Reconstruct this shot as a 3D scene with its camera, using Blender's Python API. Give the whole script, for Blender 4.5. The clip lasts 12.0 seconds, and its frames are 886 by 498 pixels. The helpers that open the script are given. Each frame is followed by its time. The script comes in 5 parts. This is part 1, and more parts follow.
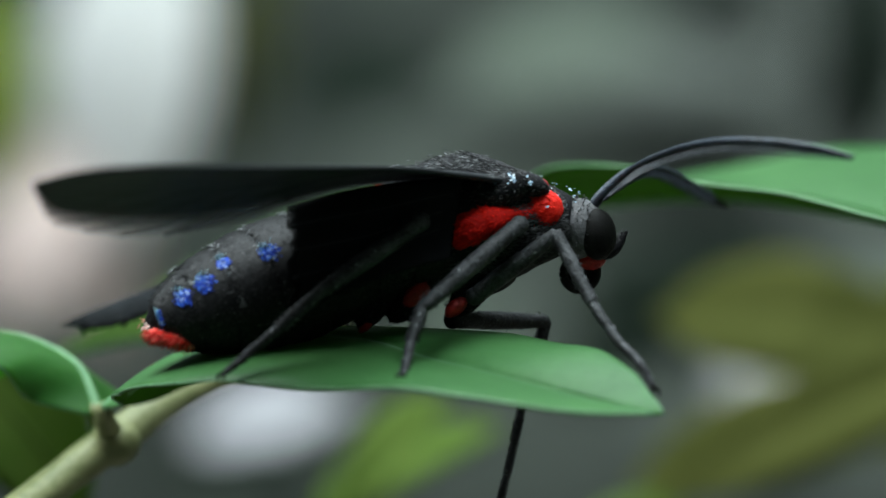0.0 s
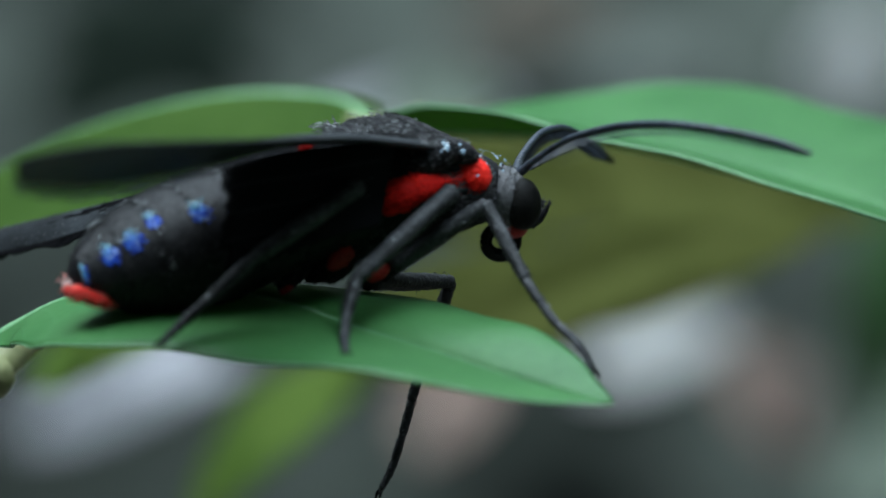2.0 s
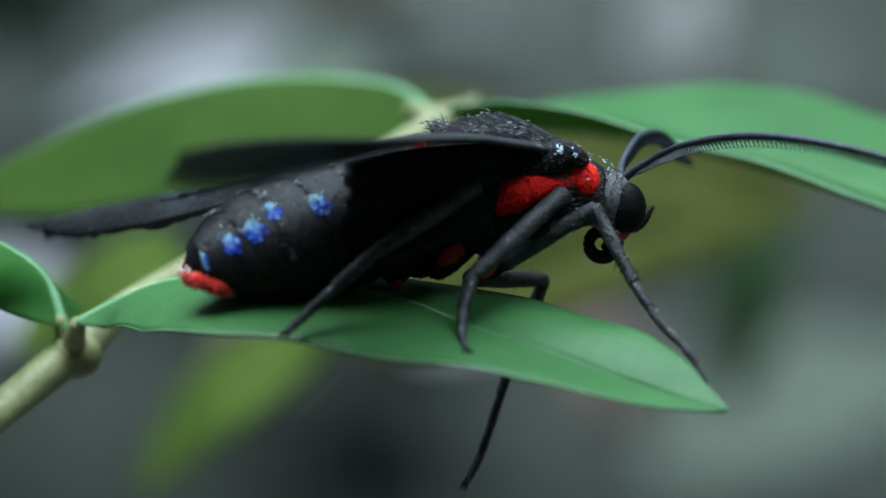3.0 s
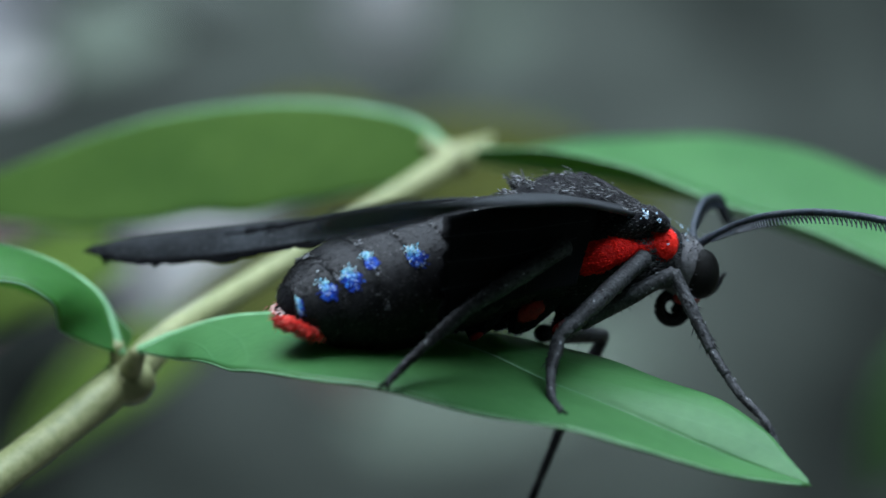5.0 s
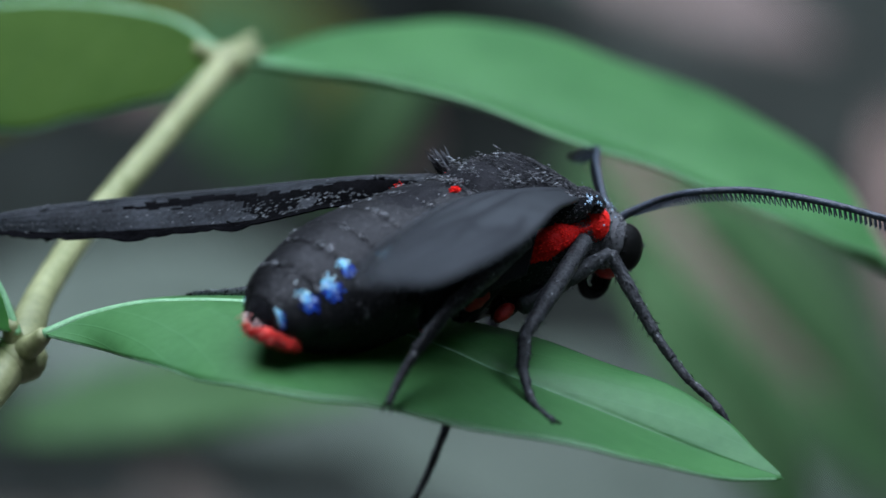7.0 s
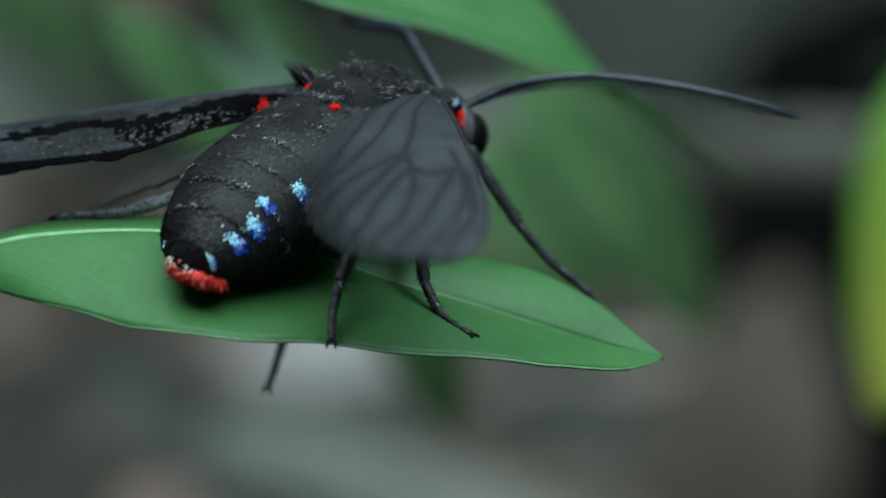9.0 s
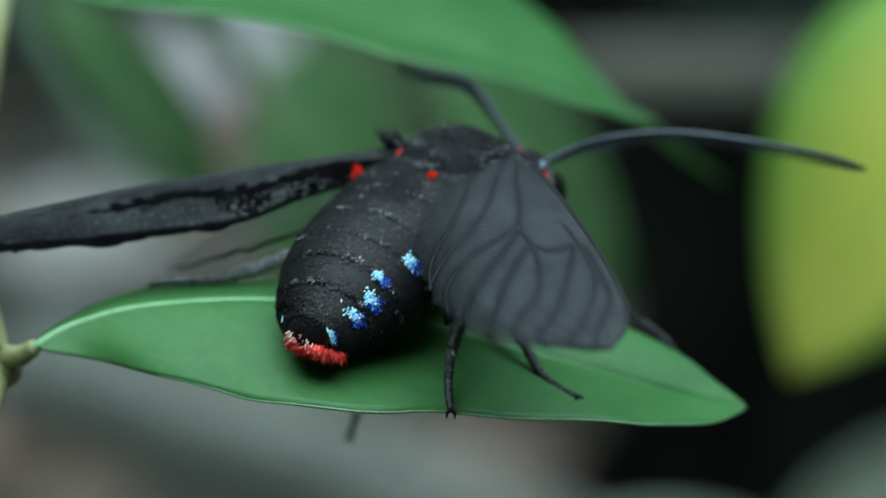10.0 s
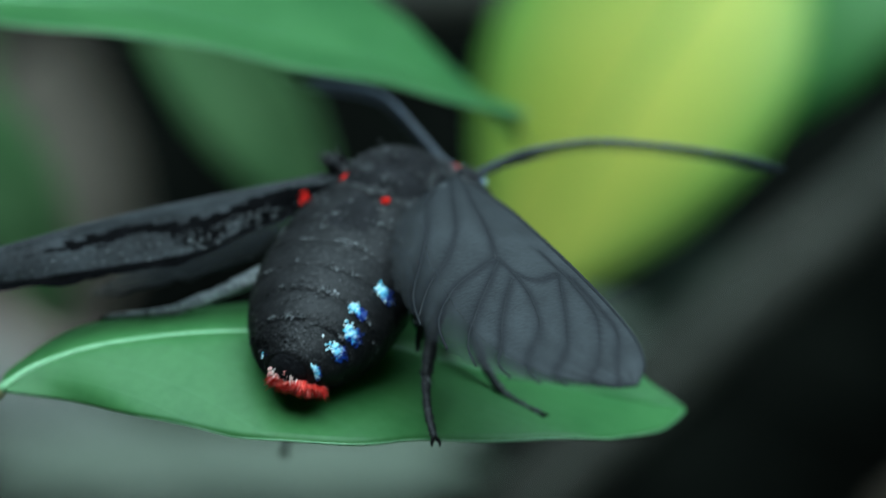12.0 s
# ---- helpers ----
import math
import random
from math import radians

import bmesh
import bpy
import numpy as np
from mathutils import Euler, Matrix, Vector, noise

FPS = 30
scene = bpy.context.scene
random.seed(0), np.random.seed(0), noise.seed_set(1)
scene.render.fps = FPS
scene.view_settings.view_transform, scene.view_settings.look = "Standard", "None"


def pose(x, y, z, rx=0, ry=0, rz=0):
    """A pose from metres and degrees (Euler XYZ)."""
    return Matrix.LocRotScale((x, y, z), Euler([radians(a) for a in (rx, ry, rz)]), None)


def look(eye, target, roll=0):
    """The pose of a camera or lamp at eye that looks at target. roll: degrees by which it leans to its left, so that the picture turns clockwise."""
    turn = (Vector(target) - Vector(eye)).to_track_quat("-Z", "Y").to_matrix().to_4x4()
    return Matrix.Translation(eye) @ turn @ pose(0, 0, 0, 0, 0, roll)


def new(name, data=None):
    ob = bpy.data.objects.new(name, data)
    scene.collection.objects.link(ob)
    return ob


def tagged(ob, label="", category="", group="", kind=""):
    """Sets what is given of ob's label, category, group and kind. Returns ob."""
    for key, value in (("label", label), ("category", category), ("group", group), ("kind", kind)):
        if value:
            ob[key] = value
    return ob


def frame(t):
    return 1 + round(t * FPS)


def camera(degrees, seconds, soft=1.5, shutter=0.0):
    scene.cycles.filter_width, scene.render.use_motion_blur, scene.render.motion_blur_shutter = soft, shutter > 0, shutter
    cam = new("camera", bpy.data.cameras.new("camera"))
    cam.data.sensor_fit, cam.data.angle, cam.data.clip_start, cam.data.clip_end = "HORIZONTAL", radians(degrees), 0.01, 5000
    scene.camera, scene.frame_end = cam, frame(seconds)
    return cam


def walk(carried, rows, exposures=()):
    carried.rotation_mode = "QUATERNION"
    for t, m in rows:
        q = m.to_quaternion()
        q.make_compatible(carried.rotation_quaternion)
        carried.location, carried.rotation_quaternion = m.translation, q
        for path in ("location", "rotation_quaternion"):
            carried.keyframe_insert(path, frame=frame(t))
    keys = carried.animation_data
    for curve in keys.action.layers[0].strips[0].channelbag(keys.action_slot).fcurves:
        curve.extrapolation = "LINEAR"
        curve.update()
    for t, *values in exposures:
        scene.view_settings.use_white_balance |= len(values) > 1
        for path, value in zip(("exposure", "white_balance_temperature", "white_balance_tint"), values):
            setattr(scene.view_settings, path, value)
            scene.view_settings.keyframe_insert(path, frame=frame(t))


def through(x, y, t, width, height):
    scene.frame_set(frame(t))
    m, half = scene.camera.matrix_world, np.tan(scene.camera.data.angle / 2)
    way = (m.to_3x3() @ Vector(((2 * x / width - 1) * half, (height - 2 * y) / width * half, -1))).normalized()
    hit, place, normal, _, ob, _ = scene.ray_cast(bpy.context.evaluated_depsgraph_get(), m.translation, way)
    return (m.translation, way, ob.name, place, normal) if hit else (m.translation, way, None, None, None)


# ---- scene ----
CM = 0.01
cam = camera(11.0, 12.0, soft=1.6)
cam.data.dof.use_dof = True
cam.data.dof.focus_distance = 0.2185
cam.data.dof.aperture_fstop = 31.0
walk(cam, [
    (0, pose(-0.02868, -0.21550, 0.00680, 89.530, 4.316, -8.316)),
    (0.5, pose(-0.03153, -0.21486, 0.01001, 88.611, 3.565, -10.203)),
    (1, pose(-0.04242, -0.21301, 0.01396, 87.697, 2.780, -12.260)),
    (1.5, pose(-0.04889, -0.20946, 0.01874, 86.024, 2.100, -14.068)),
    (2, pose(-0.05286, -0.20626, 0.02049, 85.370, 1.309, -16.126)),
    (2.5, pose(-0.05956, -0.20460, 0.02189, 84.986, 0.255, -17.375)),
    (2.7, pose(-0.06418, -0.20448, 0.02354, 84.720, -0.194, -18.111)),
    (4.3, pose(-0.08221, -0.20200, 0.02350, 85.099, -4.968, -21.398)),
    (4.5, pose(-0.08436, -0.20209, 0.02469, 85.171, -5.026, -21.005)),
    (5, pose(-0.09218, -0.19798, 0.02822, 84.040, -5.226, -23.640)),
    (5.5, pose(-0.10827, -0.18639, 0.03568, 81.583, -5.620, -29.538)),
    (6, pose(-0.11845, -0.17875, 0.04121, 80.373, -5.976, -33.089)),
    (6.5, pose(-0.12971, -0.16949, 0.04637, 79.348, -6.422, -36.477)),
    (7, pose(-0.13671, -0.16294, 0.04919, 78.241, -6.420, -38.578)),
    (7.5, pose(-0.14331, -0.15579, 0.04874, 77.574, -6.445, -40.958)),
    (7.7, pose(-0.14884, -0.15262, 0.05040, 77.313, -6.437, -42.834)),
    (9.3, pose(-0.17426, -0.12065, 0.07598, 71.059, -5.880, -54.968)),
    (9.5, pose(-0.17579, -0.11755, 0.07982, 70.211, -6.083, -55.518)),
    (10, pose(-0.18724, -0.10859, 0.07945, 70.741, -6.037, -58.027)),
    (10.5, pose(-0.19170, -0.09926, 0.07985, 70.242, -6.171, -60.754)),
    (11, pose(-0.19467, -0.08958, 0.08107, 70.345, -6.485, -63.572)),
    (11.5, pose(-0.20075, -0.08275, 0.08102, 70.872, -6.852, -65.668)),
    (12, pose(-0.20078, -0.08076, 0.08668, 69.384, -6.519, -66.476)),
], [(0.0, 1.70, 6250, 0.0), (1.0, 1.68, 5980, 1.0), (1.5, 1.57, 5850, 1.0), (2.5, 1.62, 5700, 2.0), (4.5, 1.65, 5700, 4.0), (6.7, 1.42, 5500, 15.0), (7.6, 1.40, 5750, 9.0), (9.5, 1.14, 5900, -5.0), (10.5, 1.36, 5700, -7.0), (12.0, 1.33, 5500, -10.0)])

# ---- light ----
world = bpy.data.worlds.new("forest_sky")
scene.world = world
world.use_nodes = True
wn = world.node_tree.nodes
sky = wn.new("ShaderNodeTexSky")
sky.sky_type = "NISHITA"
sky.sun_disc = False
sky.sun_elevation = radians(62)
sky.sun_rotation = radians(270)
wn["Background"].inputs["Strength"].default_value = 0.15
world.node_tree.links.new(sky.outputs[0], wn["Background"].inputs["Color"])

sun_data = bpy.data.lights.new("sun", "SUN")
sun_data.energy = 4.95
sun_data.angle = radians(125)
sun_data.color = (0.96, 1.0, 0.97)
sun = new("sun", sun_data)
sun.matrix_world = look((-0.6, 0.1, 1.3), (0, 0, 0))


# ---- materials ----
def material(name):
    m = bpy.data.materials.new(name)
    m.use_nodes = True
    nt = m.node_tree
    return m, nt, nt.nodes, nt.links, nt.nodes["Principled BSDF"]


def ramp(nodes, stops):
    r = nodes.new("ShaderNodeValToRGB")
    el = r.color_ramp.elements
    while len(el) < len(stops):
        el.new(0.5)
    for e, (p, c) in zip(el, stops):
        e.position, e.color = p, (*c, 1)
    return r


def noise_node(nodes, links, scale, detail=4.0, rough=0.6):
    tc = nodes.new("ShaderNodeTexCoord")
    n = nodes.new("ShaderNodeTexNoise")
    n.inputs["Scale"].default_value = scale
    n.inputs["Detail"].default_value = detail
    n.inputs["Roughness"].default_value = rough
    links.new(tc.outputs["Object"], n.inputs["Vector"])
    return n


def bump_node(nodes, links, src, bsdf, strength, dist):
    b = nodes.new("ShaderNodeBump")
    b.inputs["Strength"].default_value = strength
    b.inputs["Distance"].default_value = dist
    links.new(src, b.inputs["Height"])
    links.new(b.outputs[0], bsdf.inputs["Normal"])
    return b


def rough_material(name, dark, light, scale, rough=0.6, spec=0.3, bump=0.5, fine=None, metallic=0.0, sheen=0.0):
    """Two colours mixed by coarse and fine grain, with relief."""
    m, nt, nodes, links, bsdf = material(name)
    a = noise_node(nodes, links, scale)
    b = noise_node(nodes, links, fine or scale * 7, 3.0)
    mix = nodes.new("ShaderNodeMath")
    mix.operation = "MULTIPLY_ADD"
    mix.inputs[1].default_value = 0.45
    links.new(b.outputs["Fac"], mix.inputs[0])
    half = nodes.new("ShaderNodeMath")
    half.operation = "MULTIPLY"
    half.inputs[1].default_value = 0.55
    links.new(a.outputs["Fac"], half.inputs[0])
    links.new(half.outputs[0], mix.inputs[2])
    r = ramp(nodes, [(0.36, dark), (0.64, light)])
    links.new(mix.outputs[0], r.inputs[0])
    links.new(r.outputs[0], bsdf.inputs["Base Color"])
    bsdf.inputs["Roughness"].default_value = rough
    bsdf.inputs["Specular IOR Level"].default_value = spec
    bsdf.inputs["Metallic"].default_value = metallic
    if sheen:
        bsdf.inputs["Sheen Weight"].default_value = sheen
        bsdf.inputs["Sheen Roughness"].default_value = 0.5
    if bump:
        bump_node(nodes, links, mix.outputs[0], bsdf, bump, 0.0003)
    return m


def island_material(name, stops, rough=0.4, spec=0.5, metallic=0.0):
    """Many small pieces, each with its own tone."""
    m, nt, nodes, links, bsdf = material(name)
    geo = nodes.new("ShaderNodeNewGeometry")
    r = ramp(nodes, stops)
    links.new(geo.outputs["Random Per Island"], r.inputs[0])
    links.new(r.outputs[0], bsdf.inputs["Base Color"])
    bsdf.inputs["Roughness"].default_value = rough
    bsdf.inputs["Specular IOR Level"].default_value = spec
    bsdf.inputs["Metallic"].default_value = metallic
    return m


def leaf_material(name, base, pale, rib, veins=9.0, rough=0.48, through=0.3, glow=(0.12, 0.22, 0.02), spec=0.3, patch=130.0, edge=None):
    """A leaf blade: u along the midrib, v from -1 to 1 across it; side veins, mottling, light shining through."""
    m, nt, nodes, links, bsdf = material(name)
    uv = nodes.new("ShaderNodeUVMap")
    sep = nodes.new("ShaderNodeSeparateXYZ")
    links.new(uv.outputs[0], sep.inputs[0])

    def math(op, a, b=None, c=None):
        n = nodes.new("ShaderNodeMath")
        n.operation = op
        for i, s in enumerate((a, b, c)):
            if s is None:
                continue
            if isinstance(s, float):
                n.inputs[i].default_value = s
            else:
                links.new(s, n.inputs[i])
        return n.outputs[0]

    v = math("ABSOLUTE", math("MULTIPLY_ADD", sep.outputs[1], 2.0, -1.0))
    wob = noise_node(nodes, links, 180.0, 2.0)
    slant = math("MULTIPLY_ADD", v, -0.22, sep.outputs[0])
    slant = math("MULTIPLY_ADD", wob.outputs["Fac"], 0.03, slant)
    wave = math("ABSOLUTE", math("SUBTRACT", math("FRACT", math("MULTIPLY", slant, veins)), 0.5))
    vein = math("SUBTRACT", 1.0, math("SMOOTH_MIN", math("MULTIPLY", wave, 12.0), 1.0, 0.2))
    big = noise_node(nodes, links, patch, 3.0)
    fine = noise_node(nodes, links, 1800.0, 3.0)
    mott = math("MULTIPLY_ADD", fine.outputs["Fac"], 0.35, math("MULTIPLY", big.outputs["Fac"], 0.65))
    r = ramp(nodes, [(0.38, base), (0.62, pale)])
    links.new(mott, r.inputs[0])
    mixv = nodes.new("ShaderNodeMixRGB")
    links.new(math("MULTIPLY", vein, 0.05), mixv.inputs[0])
    links.new(r.outputs[0], mixv.inputs[1])
    mixv.inputs[2].default_value = (*rib, 1)
    if edge:
        mixe = nodes.new("ShaderNodeMixRGB")
        links.new(math("MULTIPLY", math("POWER", v, 2.5), 0.9), mixe.inputs[0])
        links.new(mixv.outputs[0], mixe.inputs[1])
        mixe.inputs[2].default_value = (*edge, 1)
        mixv = mixe
    mid = math("SUBTRACT", 1.0, math("SMOOTH_MIN", math("MULTIPLY", v, 30.0), 1.0, 0.3))
    mixm = nodes.new("ShaderNodeMixRGB")
    links.new(math("MULTIPLY", mid, 0.6), mixm.inputs[0])
    links.new(mixv.outputs[0], mixm.inputs[1])
    mixm.inputs[2].default_value = (*rib, 1)
    links.new(mixm.outputs[0], bsdf.inputs["Base Color"])
    bsdf.inputs["Roughness"].default_value = rough
    bsdf.inputs["Specular IOR Level"].default_value = spec
    height = math("MULTIPLY_ADD", vein, -0.15, math("MULTIPLY", mott, 0.5))
    bump_node(nodes, links, height, bsdf, 0.2, 0.0003)
    tr = nodes.new("ShaderNodeBsdfTranslucent")
    tr.inputs["Color"].default_value = (*glow, 1)
    ms = nodes.new("ShaderNodeMixShader")
    ms.inputs[0].default_value = through
    links.new(bsdf.outputs[0], ms.inputs[1])
    links.new(tr.outputs[0], ms.inputs[2])
    links.new(ms.outputs[0], nodes["Material Output"].inputs[0])
    return m


def wing_material(name, thin, start=0.72, dark=1.0, spec=0.25, along=1, worn=1.0):
    """Dusky scaled membrane, thinner towards the fringe (v = 1)."""
    m, nt, nodes, links, bsdf = material(name)
    uv = nodes.new("ShaderNodeUVMap")
    sep = nodes.new("ShaderNodeSeparateXYZ")
    links.new(uv.outputs[0], sep.inputs[0])
    a = noise_node(nodes, links, 350.0, 3.0)
    b = noise_node(nodes, links, 4500.0, 2.0)
    mx = nodes.new("ShaderNodeMixRGB")
    mx.inputs[0].default_value = 0.4
    links.new(a.outputs["Fac"], mx.inputs[1])
    links.new(b.outputs["Fac"], mx.inputs[2])
    r = ramp(nodes, [(0.35, (0.024 * dark / worn, 0.027 * dark / worn, 0.030 * dark / worn)), (0.66, (0.050 * dark * worn, 0.056 * dark * worn, 0.062 * dark * worn))])
    links.new(mx.outputs[0], r.inputs[0])
    veined = nodes.new("ShaderNodeAttribute")
    veined.attribute_name = "dusk"
    dusky = nodes.new("ShaderNodeMixRGB")
    links.new(veined.outputs["Fac"], dusky.inputs[0])
    dusky.use_clamp = True
    links.new(r.outputs[0], dusky.inputs[1])
    dusky.inputs[2].default_value = (0.009, 0.010, 0.013, 1)
    links.new(dusky.outputs[0], bsdf.inputs["Base Color"])
    bsdf.inputs["Roughness"].default_value = 0.55
    bsdf.inputs["Specular IOR Level"].default_value = spec
    bump_node(nodes, links, b.outputs["Fac"], bsdf, 0.3, 0.0001)
    mp = nodes.new("ShaderNodeMapRange")
    mp.inputs["From Min"].default_value, mp.inputs["From Max"].default_value = start, 1.0
    mp.inputs["To Min"].default_value, mp.inputs["To Max"].default_value = 0.0, thin
    links.new(sep.outputs[along], mp.inputs[0])
    clear = nodes.new("ShaderNodeBsdfTransparent")
    ms = nodes.new("ShaderNodeMixShader")
    links.new(mp.outputs[0], ms.inputs[0])
    links.new(bsdf.outputs[0], ms.inputs[1])
    links.new(clear.outputs[0], ms.inputs[2])
    links.new(ms.outputs[0], nodes["Material Output"].inputs[0])
    return m


BLACK_FUR = rough_material("black_scales", (0.003, 0.003, 0.0038), (0.012, 0.012, 0.014), 700.0, 0.65, 0.08, 0.6, 4200.0, sheen=0.015)
ABDOMEN = rough_material("abdomen_scales", (0.0035, 0.0036, 0.0042), (0.016, 0.0158, 0.017), 420.0, 0.5, 0.14, 0.35, 6000.0)
GREY_FUR = rough_material("grey_head_scales", (0.035, 0.035, 0.038), (0.10, 0.10, 0.105), 900.0, 0.65, 0.25, 0.6, 4000.0, sheen=0.2)
LEG = rough_material("leg_scales", (0.003, 0.0033, 0.0036), (0.058, 0.060, 0.064), 900.0, 0.55, 0.2, 0.7, 5000.0)
FEELER = rough_material("feeler_scales", (0.007, 0.010, 0.016), (0.032, 0.044, 0.064), 1100.0, 0.45, 0.5, 0.5, 5000.0)
BLACK_LEG = rough_material("black_leg_scales", (0.003, 0.003, 0.0035), (0.018, 0.019, 0.021), 1400.0, 0.6, 0.25, 0.7, 5000.0)
# Lit copy of the leg skin; light on the far hind leg painted in.
LIT_LEG = rough_material("lit_leg_scales", (0.22, 0.24, 0.25), (0.5, 0.53, 0.55), 1100.0, 0.45, 0.5, 0.7, 5000.0)
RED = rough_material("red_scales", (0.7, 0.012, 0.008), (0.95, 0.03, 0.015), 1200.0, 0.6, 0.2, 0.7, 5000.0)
# Shaded copy of the red scales; wing shade is put into its colour.
SHADED_RED = rough_material("shaded_red_scales", (0.34, 0.005, 0.004), (0.58, 0.011, 0.008), 1200.0, 0.7, 0.1, 0.7, 5000.0)
DARK_RED = rough_material("dull_red_skin", (0.18, 0.008, 0.007), (0.40, 0.018, 0.012), 900.0, 0.5, 0.3, 0.5)
EYE = rough_material("compound_eye", (0.003, 0.003, 0.003), (0.009, 0.009, 0.008), 2500.0, 0.42, 0.06, 0.4)
VEIN = rough_material("wing_vein", (0.006, 0.007, 0.009), (0.012, 0.014, 0.017), 900.0, 0.55, 0.25, 0.0)
# White ends of both ramps paint glints; blue and cyan paint shifting sheen.
BLUE = island_material("blue_iridescent_scales", [(0.0, (0.004, 0.010, 0.10)), (0.5, (0.018, 0.06, 0.58)), (0.82, (0.07, 0.24, 1.0)), (1.0, (0.8, 0.9, 1.0))], 0.35, 0.6, 0.3)
CYAN = island_material("cyan_iridescent_scales", [(0.0, (0.03, 0.22, 0.50)), (0.4, (0.22, 0.70, 0.90)), (0.8, (0.7, 0.95, 1.0)), (1.0, (0.95, 1.0, 1.0))], 0.3, 0.6, 0.1)
WORN_FLAKE = island_material("worn_wing_scales", [(0.0, (0.010, 0.011, 0.012)), (0.7, (0.026, 0.029, 0.030)), (1.0, (0.085, 0.09, 0.093))], 0.65, 0.2)
LEG_SCALE = island_material("leg_scale_flakes", [(0.0, (0.004, 0.004, 0.0045)), (0.6, (0.024, 0.025, 0.027)), (0.92, (0.075, 0.078, 0.083)), (1.0, (0.26, 0.27, 0.28))], 0.5, 0.3)
PALE_FLAKE = island_material("pale_loose_scales", [(0.0, (0.035, 0.035, 0.038)), (0.7, (0.085, 0.086, 0.092)), (1.0, (0.26, 0.27, 0.285))], 0.5, 0.4)
RED_HAIR = island_material("red_tail_hairs", [(0.0, (0.85, 0.02, 0.02)), (0.6, (1.0, 0.085, 0.065)), (1.0, (1.0, 0.32, 0.27))], 0.7, 0.2)
RED_NAP = island_material("short_red_scales", [(0.0, (0.62, 0.008, 0.006)), (1.0, (0.95, 0.028, 0.014))], 0.75, 0.1)
PINK_HAIR = island_material("pale_pink_hairs", [(0.0, (0.8, 0.25, 0.22)), (0.5, (0.85, 0.55, 0.5)), (1.0, (0.9, 0.84, 0.8))], 0.7, 0.2)
COAT = island_material("dark_abdomen_coat", [(0.0, (0.0042, 0.0044, 0.0052)), (0.55, (0.0155, 0.0153, 0.016)), (0.9, (0.025, 0.0245, 0.025)), (1.0, (0.043, 0.042, 0.042))], 0.5, 0.18)
PALE_BLUE = island_material("pale_blue_scales", [(0.0, (0.06, 0.13, 0.22)), (0.5, (0.22, 0.34, 0.44)), (1.0, (0.62, 0.72, 0.78))], 0.4, 0.5)
PALE_HAIR = island_material("pale_grey_hairs", [(0.0, (0.03, 0.031, 0.033)), (0.6, (0.10, 0.104, 0.108)), (1.0, (0.36, 0.375, 0.385))], 0.55, 0.35)
BLACK_HAIR = island_material("black_hairs", [(0.0, (0.005, 0.005, 0.006)), (0.85, (0.016, 0.016, 0.018)), (1.0, (0.09, 0.09, 0.10))], 0.5, 0.3)
GREY_HAIR = island_material("grey_black_hairs", [(0.0, (0.008, 0.008, 0.009)), (0.6, (0.026, 0.026, 0.028)), (1.0, (0.10, 0.10, 0.105))], 0.5, 0.3)
WING = wing_material("dusky_wing", 0.9, 0.74, 0.74, 0.18)
BAND = rough_material("black_hind_band", (0.0008, 0.0008, 0.001), (0.003, 0.003, 0.0036), 600.0, 0.8, 0.02, 0.5, 4000.0)
DARK_WING = wing_material("opaque_dusky_wing", 0.05, 0.72, 0.36, 0.08, 1, 1.9)
HINDWING = wing_material("shade_black_hindwing", 0.5, 0.94, 0.12, 0.06, 0)
GLASSY_WING = wing_material("glassy_hindwing", 0.9, -8.0)
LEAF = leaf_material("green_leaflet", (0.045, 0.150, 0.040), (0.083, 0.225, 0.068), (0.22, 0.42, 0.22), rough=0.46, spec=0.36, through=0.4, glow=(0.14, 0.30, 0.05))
# Lit copy of the leaflet green: light shining through is put into colour.
LIT_LEAF = leaf_material("lit_leaflet_copy", (0.045, 0.155, 0.03), (0.083, 0.235, 0.05), (0.22, 0.42, 0.22), rough=0.45, spec=0.4, through=0.5, glow=(0.17, 0.42, 0.03))
# Underside olive, darkened until it also puts the far leaflet's shade into colour.
LEAF_BACK_SHADE = leaf_material("olive_back_and_shade", (0.029, 0.064, 0.008), (0.050, 0.094, 0.015), (0.16, 0.26, 0.09), rough=0.8, spec=0.08, through=0.3, glow=(0.10, 0.19, 0.02))
LEAF_RIM = rough_material("pale_leaf_margin", (0.11, 0.27, 0.11), (0.24, 0.42, 0.22), 600.0, 0.45, 0.4, 0.3)
STEM = rough_material("green_stalk", (0.15, 0.168, 0.066), (0.29, 0.30, 0.145), 260.0, 0.5, 0.35, 0.5, 1800.0)


# ---- builders: lengths in centimetres ----
def spline(pts, n):
    """Catmull-Rom through pts, n samples (any number of values a point)."""
    p = np.array(pts, float)
    p = np.vstack([2 * p[0] - p[1], p, 2 * p[-1] - p[-2]])
    out = []
    segs = len(p) - 3
    for k in range(n):
        s = k / (n - 1) * segs
        i = min(int(s), segs - 1)
        t = s - i
        a, b, c, d = p[i:i + 4]
        out.append(0.5 * (2 * b + (c - a) * t + (2 * a - 5 * b + 4 * c - d) * t * t + (3 * b - a - 3 * c + d) * t ** 3))
    return np.array(out)


ORIGIN = {}


def thing(name, at, label, category, group="", kind=""):
    """An Empty at the base of a thing; at in centimetres."""
    ob = new(name)
    ob.empty_display_size = 0.005
    ob.location = Vector(at) * CM
    ORIGIN[ob] = np.array(at, float)
    return tagged(ob, label, category, group, kind)


def origin_of(ob):
    while ob.parent is not None:
        ob = ob.parent
    return ORIGIN[ob]


